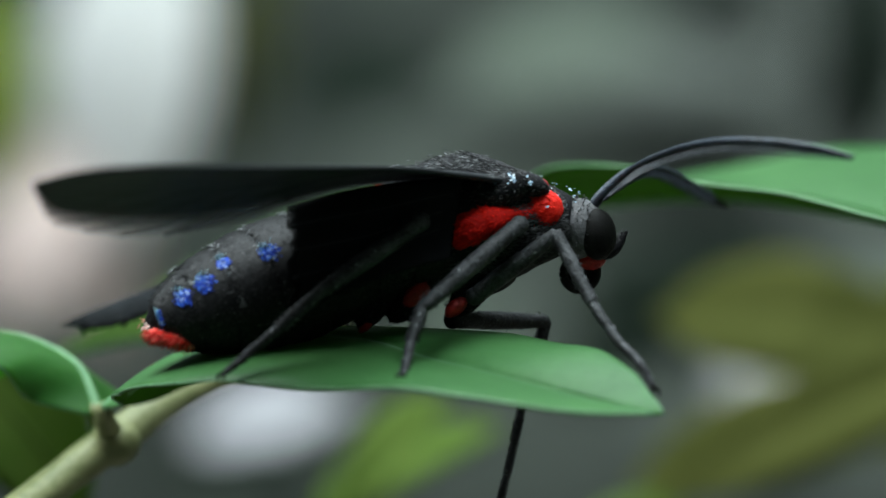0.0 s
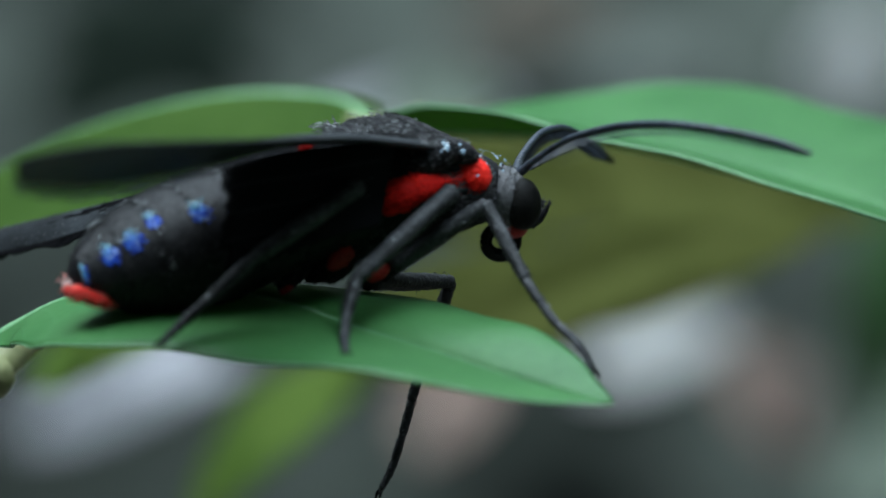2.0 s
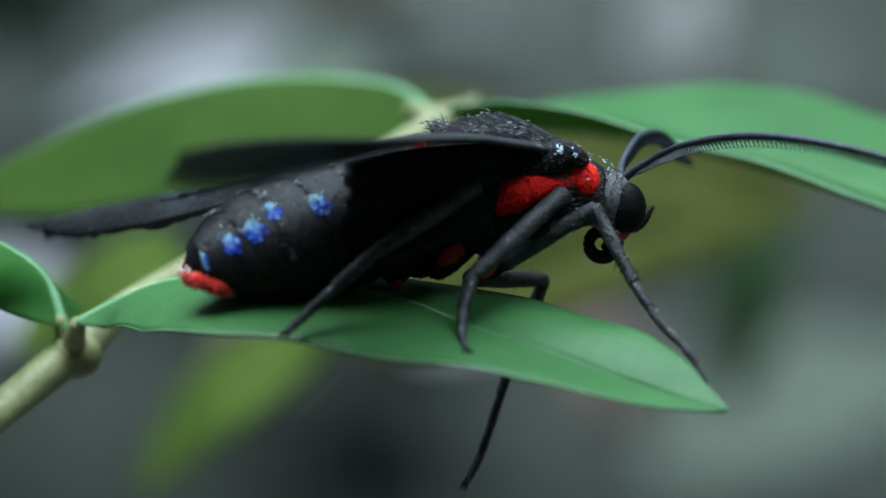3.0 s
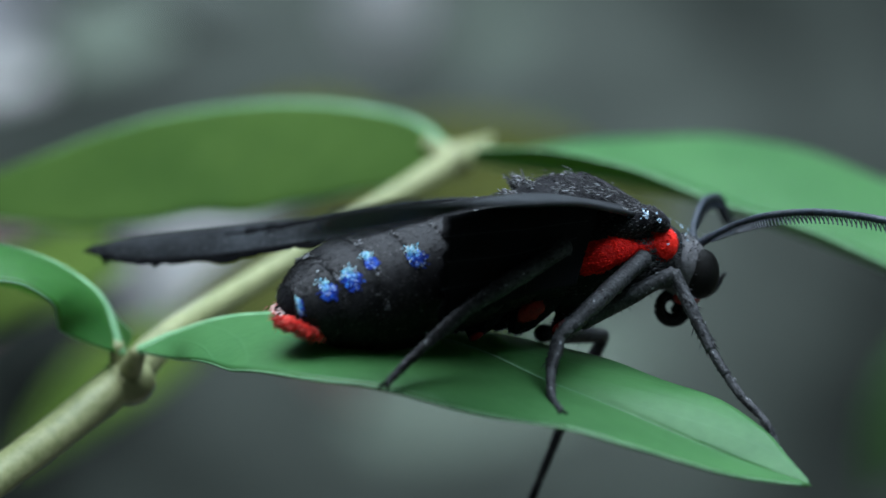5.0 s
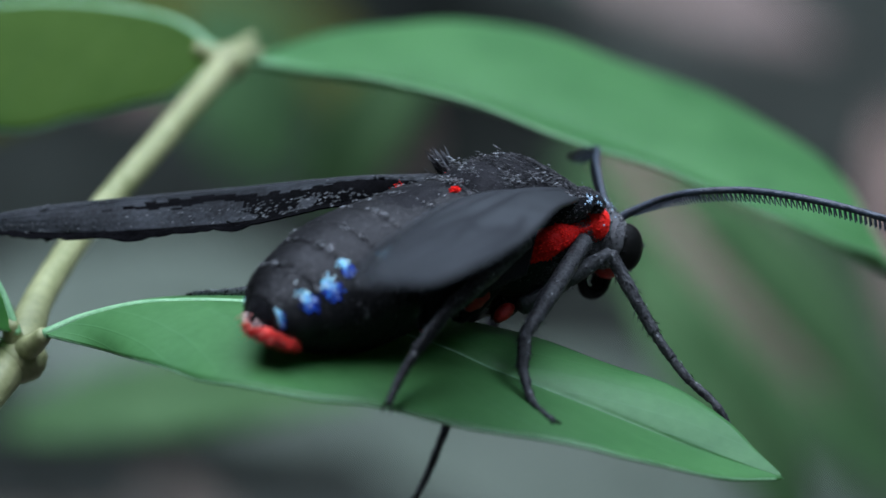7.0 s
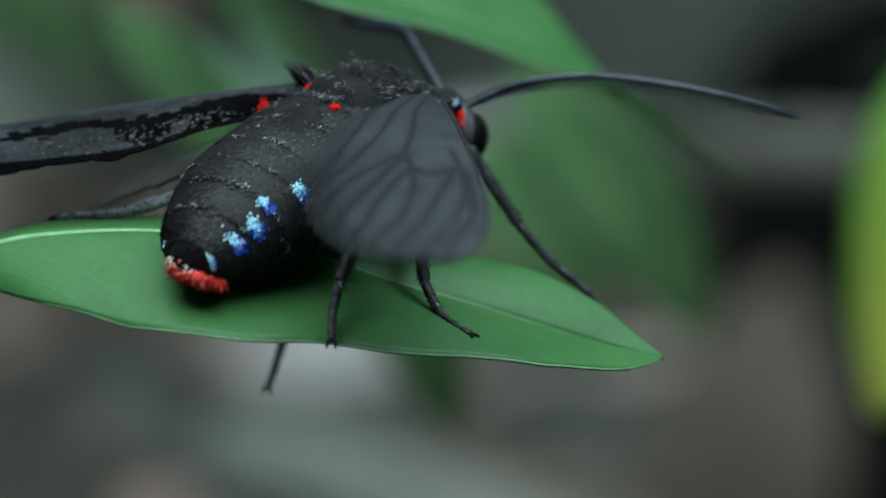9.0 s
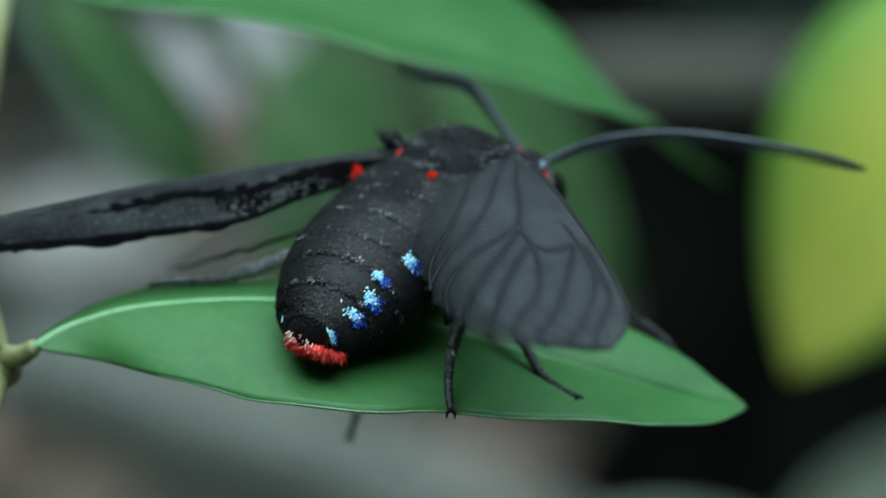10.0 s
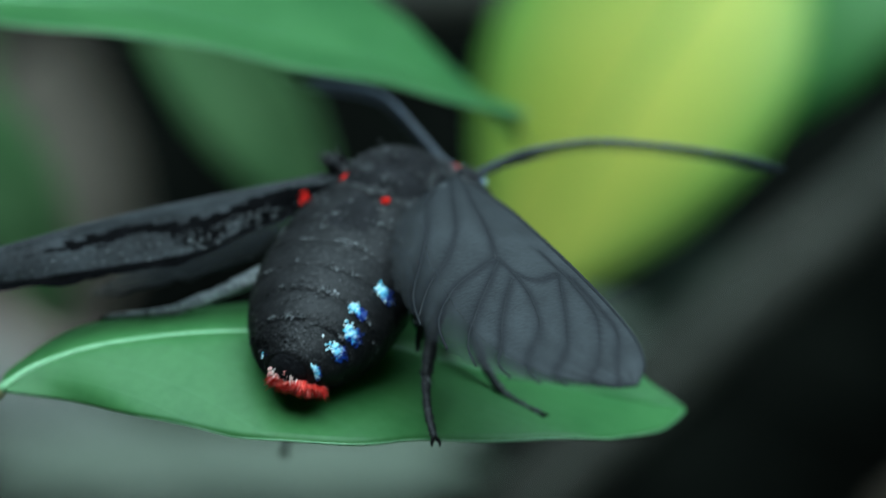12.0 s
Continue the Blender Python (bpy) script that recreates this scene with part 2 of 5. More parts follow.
def mesh_data(name, verts, faces, mat, uvs=None, smooth=True):
    me = bpy.data.meshes.new(name)
    me.from_pydata([tuple(v) for v in (np.asarray(verts, float) * CM)], [], faces)
    if smooth:
        me.shade_smooth()
    if uvs is not None:
        layer = me.uv_layers.new(name="UVMap")
        vi = np.zeros(len(me.loops), dtype=np.int32)
        me.loops.foreach_get("vertex_index", vi)
        layer.data.foreach_set("uv", np.asarray(uvs, dtype=np.float32)[vi].ravel())
    me.materials.append(mat)
    me.update()
    return me


def part(name, geo, mat, parent, label="", uvs=None, smooth=True):
    verts, faces = geo
    me = mesh_data(name, np.asarray(verts, float) - origin_of(parent), faces, mat, uvs, smooth)
    ob = new(name, me)
    ob.parent = parent
    if label:
        ob["label"] = label
    return ob


def joined(*geos):
    vs, fs, k = [], [], 0
    for v, f in geos:
        vs.append(np.asarray(v, float))
        fs += [tuple(i + k for i in q) for q in f]
        k += len(v)
    return np.vstack(vs), fs


def frames_along(c):
    """Side and up vectors along a curve."""
    t = np.gradient(c, axis=0)
    t /= np.linalg.norm(t, axis=1)[:, None] + 1e-12
    side = np.cross(t, (0, 0, 1.0))
    ln = np.linalg.norm(side, axis=1)
    side[ln < 0.15] = np.cross(t[ln < 0.15], (0, 1.0, 0))
    side /= np.linalg.norm(side, axis=1)[:, None]
    return t, side, np.cross(side, t)


def tube(pts, radii, n=40, m=12, squash=1.0, lumps=0.0, seed=1, cap=True):
    """A tapered limb along a curve; radii a point; squash scales its height."""
    data = spline([(*p, r) for p, r in zip(pts, radii)], n)
    c, r = data[:, :3], np.maximum(data[:, 3], 1e-4)
    t, s, u = frames_along(c)
    rng = np.random.RandomState(seed)
    ang = np.linspace(0, 2 * np.pi, m, endpoint=False)
    verts = []
    for i in range(n):
        k = 1 + lumps * rng.uniform(-1, 1, m)
        verts.append(c[i] + r[i] * (k * np.cos(ang))[:, None] * s[i] + squash * r[i] * (k * np.sin(ang))[:, None] * u[i])
    verts = np.vstack(verts)
    faces = [(i * m + j, i * m + (j + 1) % m, (i + 1) * m + (j + 1) % m, (i + 1) * m + j) for i in range(n - 1) for j in range(m)]
    if cap:
        verts = np.vstack([verts, c[0] - t[0] * r[0] * 0.6, c[-1] + t[-1] * r[-1] * 0.6])
        a, b = n * m, n * m + 1
        faces += [(a, (j + 1) % m, j) for j in range(m)]
        faces += [(b, (n - 1) * m + j, (n - 1) * m + (j + 1) % m) for j in range(m)]
    return verts, faces


def ball(centre, radii, nu=24, nv=16, lumps=0.0, seed=2, turn=0.0):
    rng = np.random.RandomState(seed)
    vs, fs = [], []
    for i in range(nv + 1):
        a = np.pi * i / nv
        for j in range(nu):
            b = 2 * np.pi * j / nu
            k = 1 + lumps * rng.uniform(-1, 1)
            vs.append((k * radii[0] * math.sin(a) * math.cos(b), k * radii[1] * math.sin(a) * math.sin(b), k * radii[2] * math.cos(a)))
    vs = np.array(vs)
    if turn:
        c, s = math.cos(radians(turn)), math.sin(radians(turn))
        vs = vs @ np.array([[c, 0, -s], [0, 1, 0], [s, 0, c]])
    for i in range(nv):
        for j in range(nu):
            fs.append((i * nu + j, (i + 1) * nu + j, (i + 1) * nu + (j + 1) % nu, i * nu + (j + 1) % nu))
    return vs + np.array(centre), fs


def sheet(grid, thick):
    """A thin closed sheet from a grid of points (rows x columns)."""
    g = np.asarray(grid, float)
    nr, nc = g.shape[:2]
    du, dv = np.gradient(g, axis=0), np.gradient(g, axis=1)
    nrm = np.cross(du, dv)
    nrm /= np.linalg.norm(nrm, axis=2)[:, :, None] + 1e-12
    top, bot = (g + nrm * thick / 2).reshape(-1, 3), (g - nrm * thick / 2).reshape(-1, 3)
    k = nr * nc
    fs = []
    for i in range(nr - 1):
        for j in range(nc - 1):
            a, b, c, d = i * nc + j, i * nc + j + 1, (i + 1) * nc + j + 1, (i + 1) * nc + j
            fs += [(a, b, c, d), (k + d, k + c, k + b, k + a)]
    ring = [j for j in range(nc)] + [i * nc + nc - 1 for i in range(1, nr)] + [(nr - 1) * nc + j for j in range(nc - 2, -1, -1)] + [i * nc for i in range(nr - 2, 0, -1)]
    for a, b in zip(ring, ring[1:] + ring[:1]):
        fs.append((b, a, k + a, k + b))
    return np.vstack([top, bot]), fs


def blade(rib, near, far, nu=72, nv=30, sag=0.03, wave=0.012, seed=3):
    """A leaf blade from its midrib and its two margins. Returns the geometry, uv and the grid."""
    r, a, b = spline(rib, nu), spline(near, nu), spline(far, nu)
    rng = np.random.RandomState(seed)
    ph = rng.uniform(0, 6.28, 4)
    grid = np.zeros((nu, nv + 1, 3))
    uv = np.zeros((nu, nv + 1, 2))
    for j in range(nv + 1):
        v = 2 * j / nv - 1
        e = a if v < 0 else b
        w = abs(v)
        row = r + (e - r) * w
        u = np.linspace(0, 1, nu)
        row[:, 2] += sag * 4 * w * (1 - w) * np.sin(np.pi * u) + wave * w * w * (np.sin(u * 23 + ph[0]) + 0.6 * np.sin(u * 41 + ph[1])) * np.sin(np.pi * u)
        row[:, 2] -= 0.018 * np.exp(-(w / 0.05) ** 2) * np.sin(np.pi * u)
        grid[:, j] = row
        uv[:, j, 0], uv[:, j, 1] = u, j / nv
    return grid, uv


def leaf_margins(rib, width, tilt_near, tilt_far, full=0.42, n=13, sharp=1.0):
    """Margins of a lance-shaped leaf round a midrib: tilts in degrees, positive lifts that half."""
    c = spline(rib, n)
    t, s, u = frames_along(c)
    k = np.linspace(0, 1, n)
    p = math.log(0.5) / math.log(full)
    w = width * np.maximum(np.sin(np.pi * k ** p), 0) ** (0.75 * sharp)
    out = []
    for sign, tilt in ((1, tilt_near), (-1, tilt_far)):
        a = radians(tilt)
        out.append(c + w[:, None] * (sign * math.cos(a) * s + math.sin(a) * u))
    return out


def add_leaf(name, parent_at, rib, near, far, mat, label, category="leaf", group="", thick=0.02, rim=0.007, rim_mat=None, rib_mat=None, rib_r=0.03, back=None, **kw):
    lf = thing(name, parent_at, label, category, group)
    grid, uv = blade(rib, near, far, **kw)
    nr, nc = grid.shape[:2]
    geo = sheet(grid, thick)
    flat = uv.reshape(-1, 2)
    bl = part("blade", geo, mat, lf, uvs=np.vstack([flat, flat]))
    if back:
        # the underside has its own skin
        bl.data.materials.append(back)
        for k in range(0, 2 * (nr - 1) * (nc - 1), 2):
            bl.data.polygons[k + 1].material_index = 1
    if rim_mat:
        for side in (0, nc - 1):
            edge = grid[:, side]
            part("margin", tube(edge[1:-1:3], [rim] * len(edge[1:-1:3]), n=nr, m=6), rim_mat, lf, "pale thickened leaf margin")
    if rib_mat:
        line = grid[:, nc // 2].copy()
        line[:, 2] += 0.0
        rr = np.linspace(rib_r, rib_r * 0.25, nr)
        part("midrib", tube(line[::4], rr[::4], n=nr, m=8), rib_mat, lf, "pale green midrib")
    return lf


# ---- the plant ----
RIB1 = [(-1.29, 1.40, -0.17), (-1.13, 1.27, -0.05), (-0.93, 0.97, 0.085), (-0.59, 0.47, 0.172), (-0.16, -0.06, 0.115), (0.08, -0.36, 0.02),
        (0.34, -0.66, -0.075), (0.71, -1.07, -0.21), (1.00, -1.40, -0.295)]
NEAR1 = [(-1.30, 1.40, -0.17), (-1.23, 1.04, -0.15), (-1.30, 0.64, -0.10), (-1.30, 0.27, -0.07), (-1.29, -0.03, -0.04), (-1.13, -0.43, -0.02),
         (-0.84, -0.69, -0.02), (-0.46, -0.97, -0.07), (-0.13, -1.28, -0.10), (0.11, -1.37, -0.145), (0.59, -1.42, -0.25), (1.00, -1.40, -0.295)]
FAR1 = [(-1.30, 1.40, -0.17), (-1.04, 1.46, -0.15), (-0.68, 1.30, -0.02), (-0.24, 0.90, 0.06), (0.15, 0.45, 0.10), (0.46, 0.05, 0.08),
        (0.68, -0.35, 0.04), (0.84, -0.72, -0.02), (0.93, -1.02, -0.10), (0.97, -1.22, -0.20), (1.00, -1.40, -0.29)]


def resting_leaf():
    return add_leaf("leaf", RIB1[0], RIB1, NEAR1, FAR1, LEAF, "green lance-shaped leaflet with a pale midrib, carrying the moth",
                    group="leaflets of the stalk", rim_mat=LEAF_RIM, back=LEAF_BACK_SHADE, rib_mat=LEAF_RIM, rib_r=0.027, sag=0.02, wave=0.008, nu=90, nv=36)


def other_leaflets():
    # at the far node, leaning over towards the moth's head
    rib = [(1.49, 3.70, 0.66), (2.38, 2.66, 0.62), (3.55, 1.38, 0.22), (4.00, 0.98, -0.03)]
    near, far = leaf_margins(rib, 1.36, 9.8, 9.5)
    arched = add_leaf("leaf", rib[0], rib, near, far, LEAF, "green leaflet arching out behind the moth's head", group="leaflets of the stalk",
             rim_mat=LEAF_RIM, back=LEAF_BACK_SHADE, rib_mat=LEAF_RIM, rib_r=0.03, seed=5)
    part("drip_tip", tube([rib[2], rib[3], (5.48, 1.40, -0.67), (6.96, 1.82, -1.31)], [0.03, 0.075, 0.055, 0.012], n=30, m=10, squash=0.35), LEAF, arched, "drawn-out leaf tip")
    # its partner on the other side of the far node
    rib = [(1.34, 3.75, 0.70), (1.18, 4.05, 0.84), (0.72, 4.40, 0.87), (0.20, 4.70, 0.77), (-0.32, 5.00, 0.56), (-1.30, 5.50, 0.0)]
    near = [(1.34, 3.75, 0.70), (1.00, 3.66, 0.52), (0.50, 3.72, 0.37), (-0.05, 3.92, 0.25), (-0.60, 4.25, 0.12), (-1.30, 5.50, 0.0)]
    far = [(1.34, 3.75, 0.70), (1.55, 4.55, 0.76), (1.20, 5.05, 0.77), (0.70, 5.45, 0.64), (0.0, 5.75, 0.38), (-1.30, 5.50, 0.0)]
    # Its shade is put into the olive skin.
    add_leaf("leaf", rib[0], rib, near, far, LEAF_BACK_SHADE, "leaflet behind the moth's wings, its shade painted olive", group="leaflets of the stalk",
             rim_mat=LEAF_RIM, back=LEAF_BACK_SHADE, rib_mat=LEAF_RIM, rib_r=0.03, seed=6)
    # the partner of the resting leaf, hanging from the near node
    rib = [(-1.30, 1.62, -0.22), (-1.42, 1.78, 0.08), (-1.85, 1.95, 0.26), (-2.60, 2.15, 0.22), (-3.50, 2.40, -0.05), (-4.30, 2.65, -0.45)]
    near, far = leaf_margins(rib, 0.62, -25, -10)
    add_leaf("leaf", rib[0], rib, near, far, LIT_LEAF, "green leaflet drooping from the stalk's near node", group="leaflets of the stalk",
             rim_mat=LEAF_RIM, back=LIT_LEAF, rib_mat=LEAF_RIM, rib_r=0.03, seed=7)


def stalk():
    st = thing("stalk", (-3.6, 0.3, -1.9), "pale yellow-green stalk with swollen leaf nodes", "plant stem")
    main = [(-3.6, 0.3, -1.9), (-2.6, 0.95, -1.15), (-1.67, 1.45, -0.60), (-1.22, 1.72, -0.34), (-0.84, 2.10, -0.16), (-0.2, 2.65, 0.05), (0.68, 3.25, 0.38), (1.38, 3.72, 0.66),
            (1.52, 3.80, 0.72), (1.64, 3.86, 0.77)]
    part("main_axis", tube(main, [0.10, 0.095, 0.095, 0.10, 0.075, 0.07, 0.07, 0.075, 0.045, 0.025], n=90, m=14, lumps=0.02), STEM, st)
    for c, r in (((-1.24, 1.66, -0.36), (0.14, 0.13, 0.12)), ((1.36, 3.71, 0.65), (0.12, 0.12, 0.10))):
        part("node", ball(c, r, lumps=0.03), STEM, st, "swollen pale node")
    for a, b, c in (((-1.24, 1.66, -0.32), (-1.28, 1.50, -0.25), RIB1[0]), ((-1.24, 1.68, -0.32), (-1.28, 1.66, -0.27), (-1.33, 1.64, -0.17)),
                    ((1.36, 3.71, 0.65), (1.42, 3.71, 0.67), (1.55, 3.66, 0.72)), ((1.36, 3.71, 0.65), (1.3, 3.74, 0.68), (1.2, 3.77, 0.73))):
        part("leaf_stalk", tube([a, b, c], [0.07, 0.055, 0.04], n=14, m=10), STEM, st)
    # the stem goes on down to the soil
    down = [(-3.6, 0.3, -1.9), (-5.5, -0.6, -3.6), (-7.4, -1.0, -8.0), (-8.2, -1.1, -18.0), (-8.4, -1.1, -35.2)]
    part("lower_stem", tube(down, [0.13, 0.14, 0.17, 0.22, 0.28], n=50, m=12, lumps=0.02), STEM, st)


# ---- the moth ----
ABD = [(0.32, 0.115, 0.57, 0.32, 0.27), (0.05, 0.105, 0.555, 0.36, 0.265), (-0.20, 0.07, 0.495, 0.385, 0.275), (-0.45, 0.04, 0.42, 0.385, 0.30),
       (-0.68, 0.00, 0.355, 0.355, 0.295), (-0.88, -0.03, 0.318, 0.285, 0.235), (-1.03, -0.05, 0.285, 0.205, 0.160), (-1.12, -0.05, 0.265, 0.12, 0.09)]


def abdomen_at(s, a, lift=0.0):
    """A point of the abdomen's skin: s from 0 (waist) to 1 (tail), a the angle from its right side upwards, in degrees."""
    d = ABD_LINE[int(round(s * (len(ABD_LINE) - 1)))]
    i = min(max(int(round(s * (len(ABD_LINE) - 1))), 1), len(ABD_LINE) - 2)
    t = ABD_LINE[i + 1][:3] - ABD_LINE[i - 1][:3]
    t /= np.linalg.norm(t)
    side = np.cross(t, (0, 0, 1.0))
    side /= np.linalg.norm(side)
    side = side if side[1] < 0 else -side
    up = np.cross(t, side)
    up = up if up[2] > 0 else -up
    c, q = math.cos(radians(a)), math.sin(radians(a))
    n = c * side + q * up
    return d[:3] + (d[3] + lift) * c * side + (d[4] + lift) * q * up, n, t


ABD_LINE = spline(ABD, 241)


def scale_flakes(places, size, rng, lift=0.006):
    """Small tilted scales at (point, normal, along)."""
    vs, fs = [], []
    for p, n, t in places:
        b = np.cross(n, t)
        w = rng.uniform(-0.5, 0.5)
        t2 = t * math.cos(w) + b * math.sin(w)
        b2 = np.cross(n, t2)
        s = size * rng.uniform(0.6, 1.5)
        tilt = n * s * rng.uniform(0.1, 0.7)
        q = p + n * lift
        k = len(vs)
        vs += [q + t2 * s, q + b2 * s * 0.55 + tilt * 0.5, q - t2 * s + tilt, q - b2 * s * 0.55 + tilt * 0.5]
        fs.append((k, k + 1, k + 2, k + 3))
    return np.array(vs), fs


def leaning(n, way, keep):
    """The normal and run of a scale that leans from the skin's normal towards a given way."""
    m = np.array(n) * keep + np.array(way, float)
    m /= np.linalg.norm(m)
    t = np.cross(m, (0.0, 1.0, 0.3))
    return m, t / np.linalg.norm(t)


def hairs(roots, length, width, rng, spread=0.35):
    """Fine tapering hairs from (root, direction)."""
    vs, fs = [], []
    for p, d in roots:
        d = np.array(d, float) + rng.normal(0, spread, 3)
        d /= np.linalg.norm(d)
        b = np.cross(d, rng.normal(0, 1, 3))
        b /= np.linalg.norm(b)
        c = np.cross(d, b)
        ln = length * rng.uniform(0.5, 1.25)
        w = width * rng.uniform(0.7, 1.3)
        bend = rng.normal(0, 0.12 * ln, 3)
        k = len(vs)
        m = p + d * ln * 0.55 + bend * 0.4
        vs += [p + b * w, p - b * w * 0.5 + c * w * 0.8, p - b * w * 0.5 - c * w * 0.8, m + b * w * 0.7, m - b * w * 0.35 + c * w * 0.56, m - b * w * 0.35 - c * w * 0.56, p + d * ln + bend]
        for i in range(3):
            j = (i + 1) % 3
            fs += [(k + i, k + j, k + 3 + j, k + 3 + i), (k + 3 + i, k + 3 + j, k + 6)]
    return np.array(vs), fs


def pile(geo, rng, count):
    """Short scales lying back over a rounded patch."""
    verts, faces = geo
    roots = []
    for k in range(count):
        q = np.array([verts[i] for i in faces[rng.randint(len(faces))]])
        n = np.cross(q[1] - q[0], q[2] - q[0])
        n /= np.linalg.norm(n) + 1e-9
        w = rng.dirichlet(np.ones(len(q)))
        n = n if n @ (q.mean(0) - verts.mean(0)) > 0 else -n
        roots.append((w @ q, n * 0.35 + np.array((-1.0, 0, -0.1))))
    return hairs(roots, 0.022, 0.0034, rng, 0.2)


def build_abdomen(moth):
    rng = np.random.RandomState(11)
    cuts = [0.0, 0.13, 0.26, 0.39, 0.52, 0.65, 0.78, 1.0]
    m = 36
    ab = part("abdomen", tube([d[:3] for d in ABD], [0.86 * d[3] for d in ABD], n=60, m=24, squash=0.88), BLACK_FUR, moth, "black segmented abdomen")
    for a, b in zip(cuts[:-1], cuts[1:]):
        rows, vs, fs = 13, [], []
        for i in range(rows):
            f = i / (rows - 1)
            s = min(a + (b - a) * f * 1.06, 1.0)
            puff = 0.007 * math.sin(np.pi * min(f * 0.9 + 0.1, 1)) + 0.005 * f - (0.02 if i == 0 else 0) - (0.012 if i == rows - 1 else 0)
            for j in range(m):
                an = 360 * j / m
                p, n, t = abdomen_at(s, an, puff + 0.003 * rng.uniform(-1, 1))
                vs.append(p)
        for i in range(rows - 1):
            for j in range(m):
                fs.append((i * m + j, i * m + (j + 1) % m, (i + 1) * m + (j + 1) % m, (i + 1) * m + j))
        if b == 1.0:
            fs.append(tuple((rows - 1) * m + j for j in range(m)))
        part("segment", (np.array(vs), fs), ABDOMEN, ab)
    # loose pale scales along the hind edges of the segments
    pl = []
    for b in cuts[1:-1]:
        for k in range(5):
            a0 = rng.uniform(-20, 200)
            for q in range(rng.randint(2, 12)):
                pl.append(abdomen_at(b - 0.006 + rng.normal(0, 0.008), a0 + rng.normal(0, 5.0)))
    for k in range(110):
        pl.append(abdomen_at(rng.uniform(0.02, 0.97), rng.uniform(-40, 60) if k % 2 else rng.uniform(-30, 210)))
    part("scale_dust", scale_flakes(pl, 0.0078, rng), PALE_FLAKE, moth, "scattered pale loose scales", smooth=False)
    # a coat of small overlapping scales, and pale fringes on the segments' hind edges
    pl = []
    for k in range(9000):
        q = rng.uniform(0.0, 0.985)
        p, n, t = abdomen_at(q, rng.uniform(-70, 250), 0.004)
        pl.append((p, n, t))
    part("scale_coat", scale_flakes(pl, 0.0080, rng, 0.004), COAT, ab, "coat of small dark grey scales", smooth=False)
    roots = []
    for b in cuts[1:-1]:
        for k in range(6):
            a0, wide = rng.normal(80, 34), rng.uniform(1.5, 6.0)
            for q in range(rng.randint(3, 12)):
                p, n, t = abdomen_at(min(b + rng.normal(0, 0.006), 0.98), a0 + rng.normal(0, wide), 0.012)
                roots.append((p, n * 0.12 + t * rng.choice((0.8, 1.0))))
    for k in range(22):
        s0, a0 = rng.uniform(0.02, 0.42), rng.normal(82, 34)
        for q in range(rng.randint(3, 9)):
            p, n, t = abdomen_at(s0 + rng.normal(0, 0.010), a0 + rng.normal(0, 4.5), 0.012)
            roots.append((p, n * 0.25 + t))
    part("segment_fringe", hairs(roots, 0.027, 0.0028, rng, 0.12), PALE_HAIR, ab, "pale grey fringes on the segment edges")
    # short black down
    roots = []
    for k in range(2600):
        p, n, t = abdomen_at(rng.uniform(0.0, 0.99), rng.uniform(-80, 260))
        roots.append((p, n * 0.22 + t * 0.95))
    part("down", hairs(roots, 0.024, 0.0026, rng, 0.15), BLACK_HAIR, moth, "short black down")
    # iridescent spots along the right flank, and dull ones along the left
    for side in (1, -1):
        for c, rad in list(zip(SPOTS, (0.048, 0.054, 0.056, 0.036, 0.050)))[:5 if side > 0 else 1]:
            c = np.array(c, float)
            best = min(((np.linalg.norm(abdomen_at(s, a, 0.012)[0] - c), s, a) for s in np.linspace(0.2, 1, 121) for a in range(-20, 92, 4)))
            s0, a0 = best[1], best[2]
            pl = []
            while len(pl) < (170 if side > 0 else 30):
                ds, da = rng.normal(0, 0.5, 2)
                if ds * ds + da * da > 1.6 * rng.uniform(0.3, 1):
                    continue
                d = ABD_LINE[int(s0 * 240)]
                aa = a0 - 5 + math.degrees(da * rad * 1.0 / d[3])
                p, n, t = abdomen_at(min(max(s0 + ds * rad / 1.55, 0), 0.985), aa if side > 0 else 180 - aa, 0.012)
                pl.append((p, *leaning(n, (0.35, -1.0, 0.05), 0.5)))
            spot = part("blue_spot", scale_flakes(pl, 0.0074, rng), BLUE, moth, "iridescent deep blue scale spot", smooth=False)
            pl = []
            for k in range(84 if side > 0 else 6):
                d = ABD_LINE[int(s0 * 240)]
                aa = a0 + 2 + math.degrees(rng.normal(0, 0.42) * rad / d[3])
                p, n, t = abdomen_at(min(s0 + rng.normal(0, 0.36) * rad / 1.55, 0.985), aa if side > 0 else 180 - aa, 0.015)
                pl.append((p, *leaning(n, (-0.8, 0.15, 0.6), 0.25)))
            part("spot_centre", scale_flakes(pl, 0.0072, rng), CYAN, spot, "pale cyan scales in the spot's middle", smooth=False)


SPOTS = ((-1.07, -0.16, 0.29), (-0.99, -0.22, 0.37), (-0.90, -0.25, 0.43), (-0.81, -0.25, 0.53), (-0.59, -0.27, 0.55))


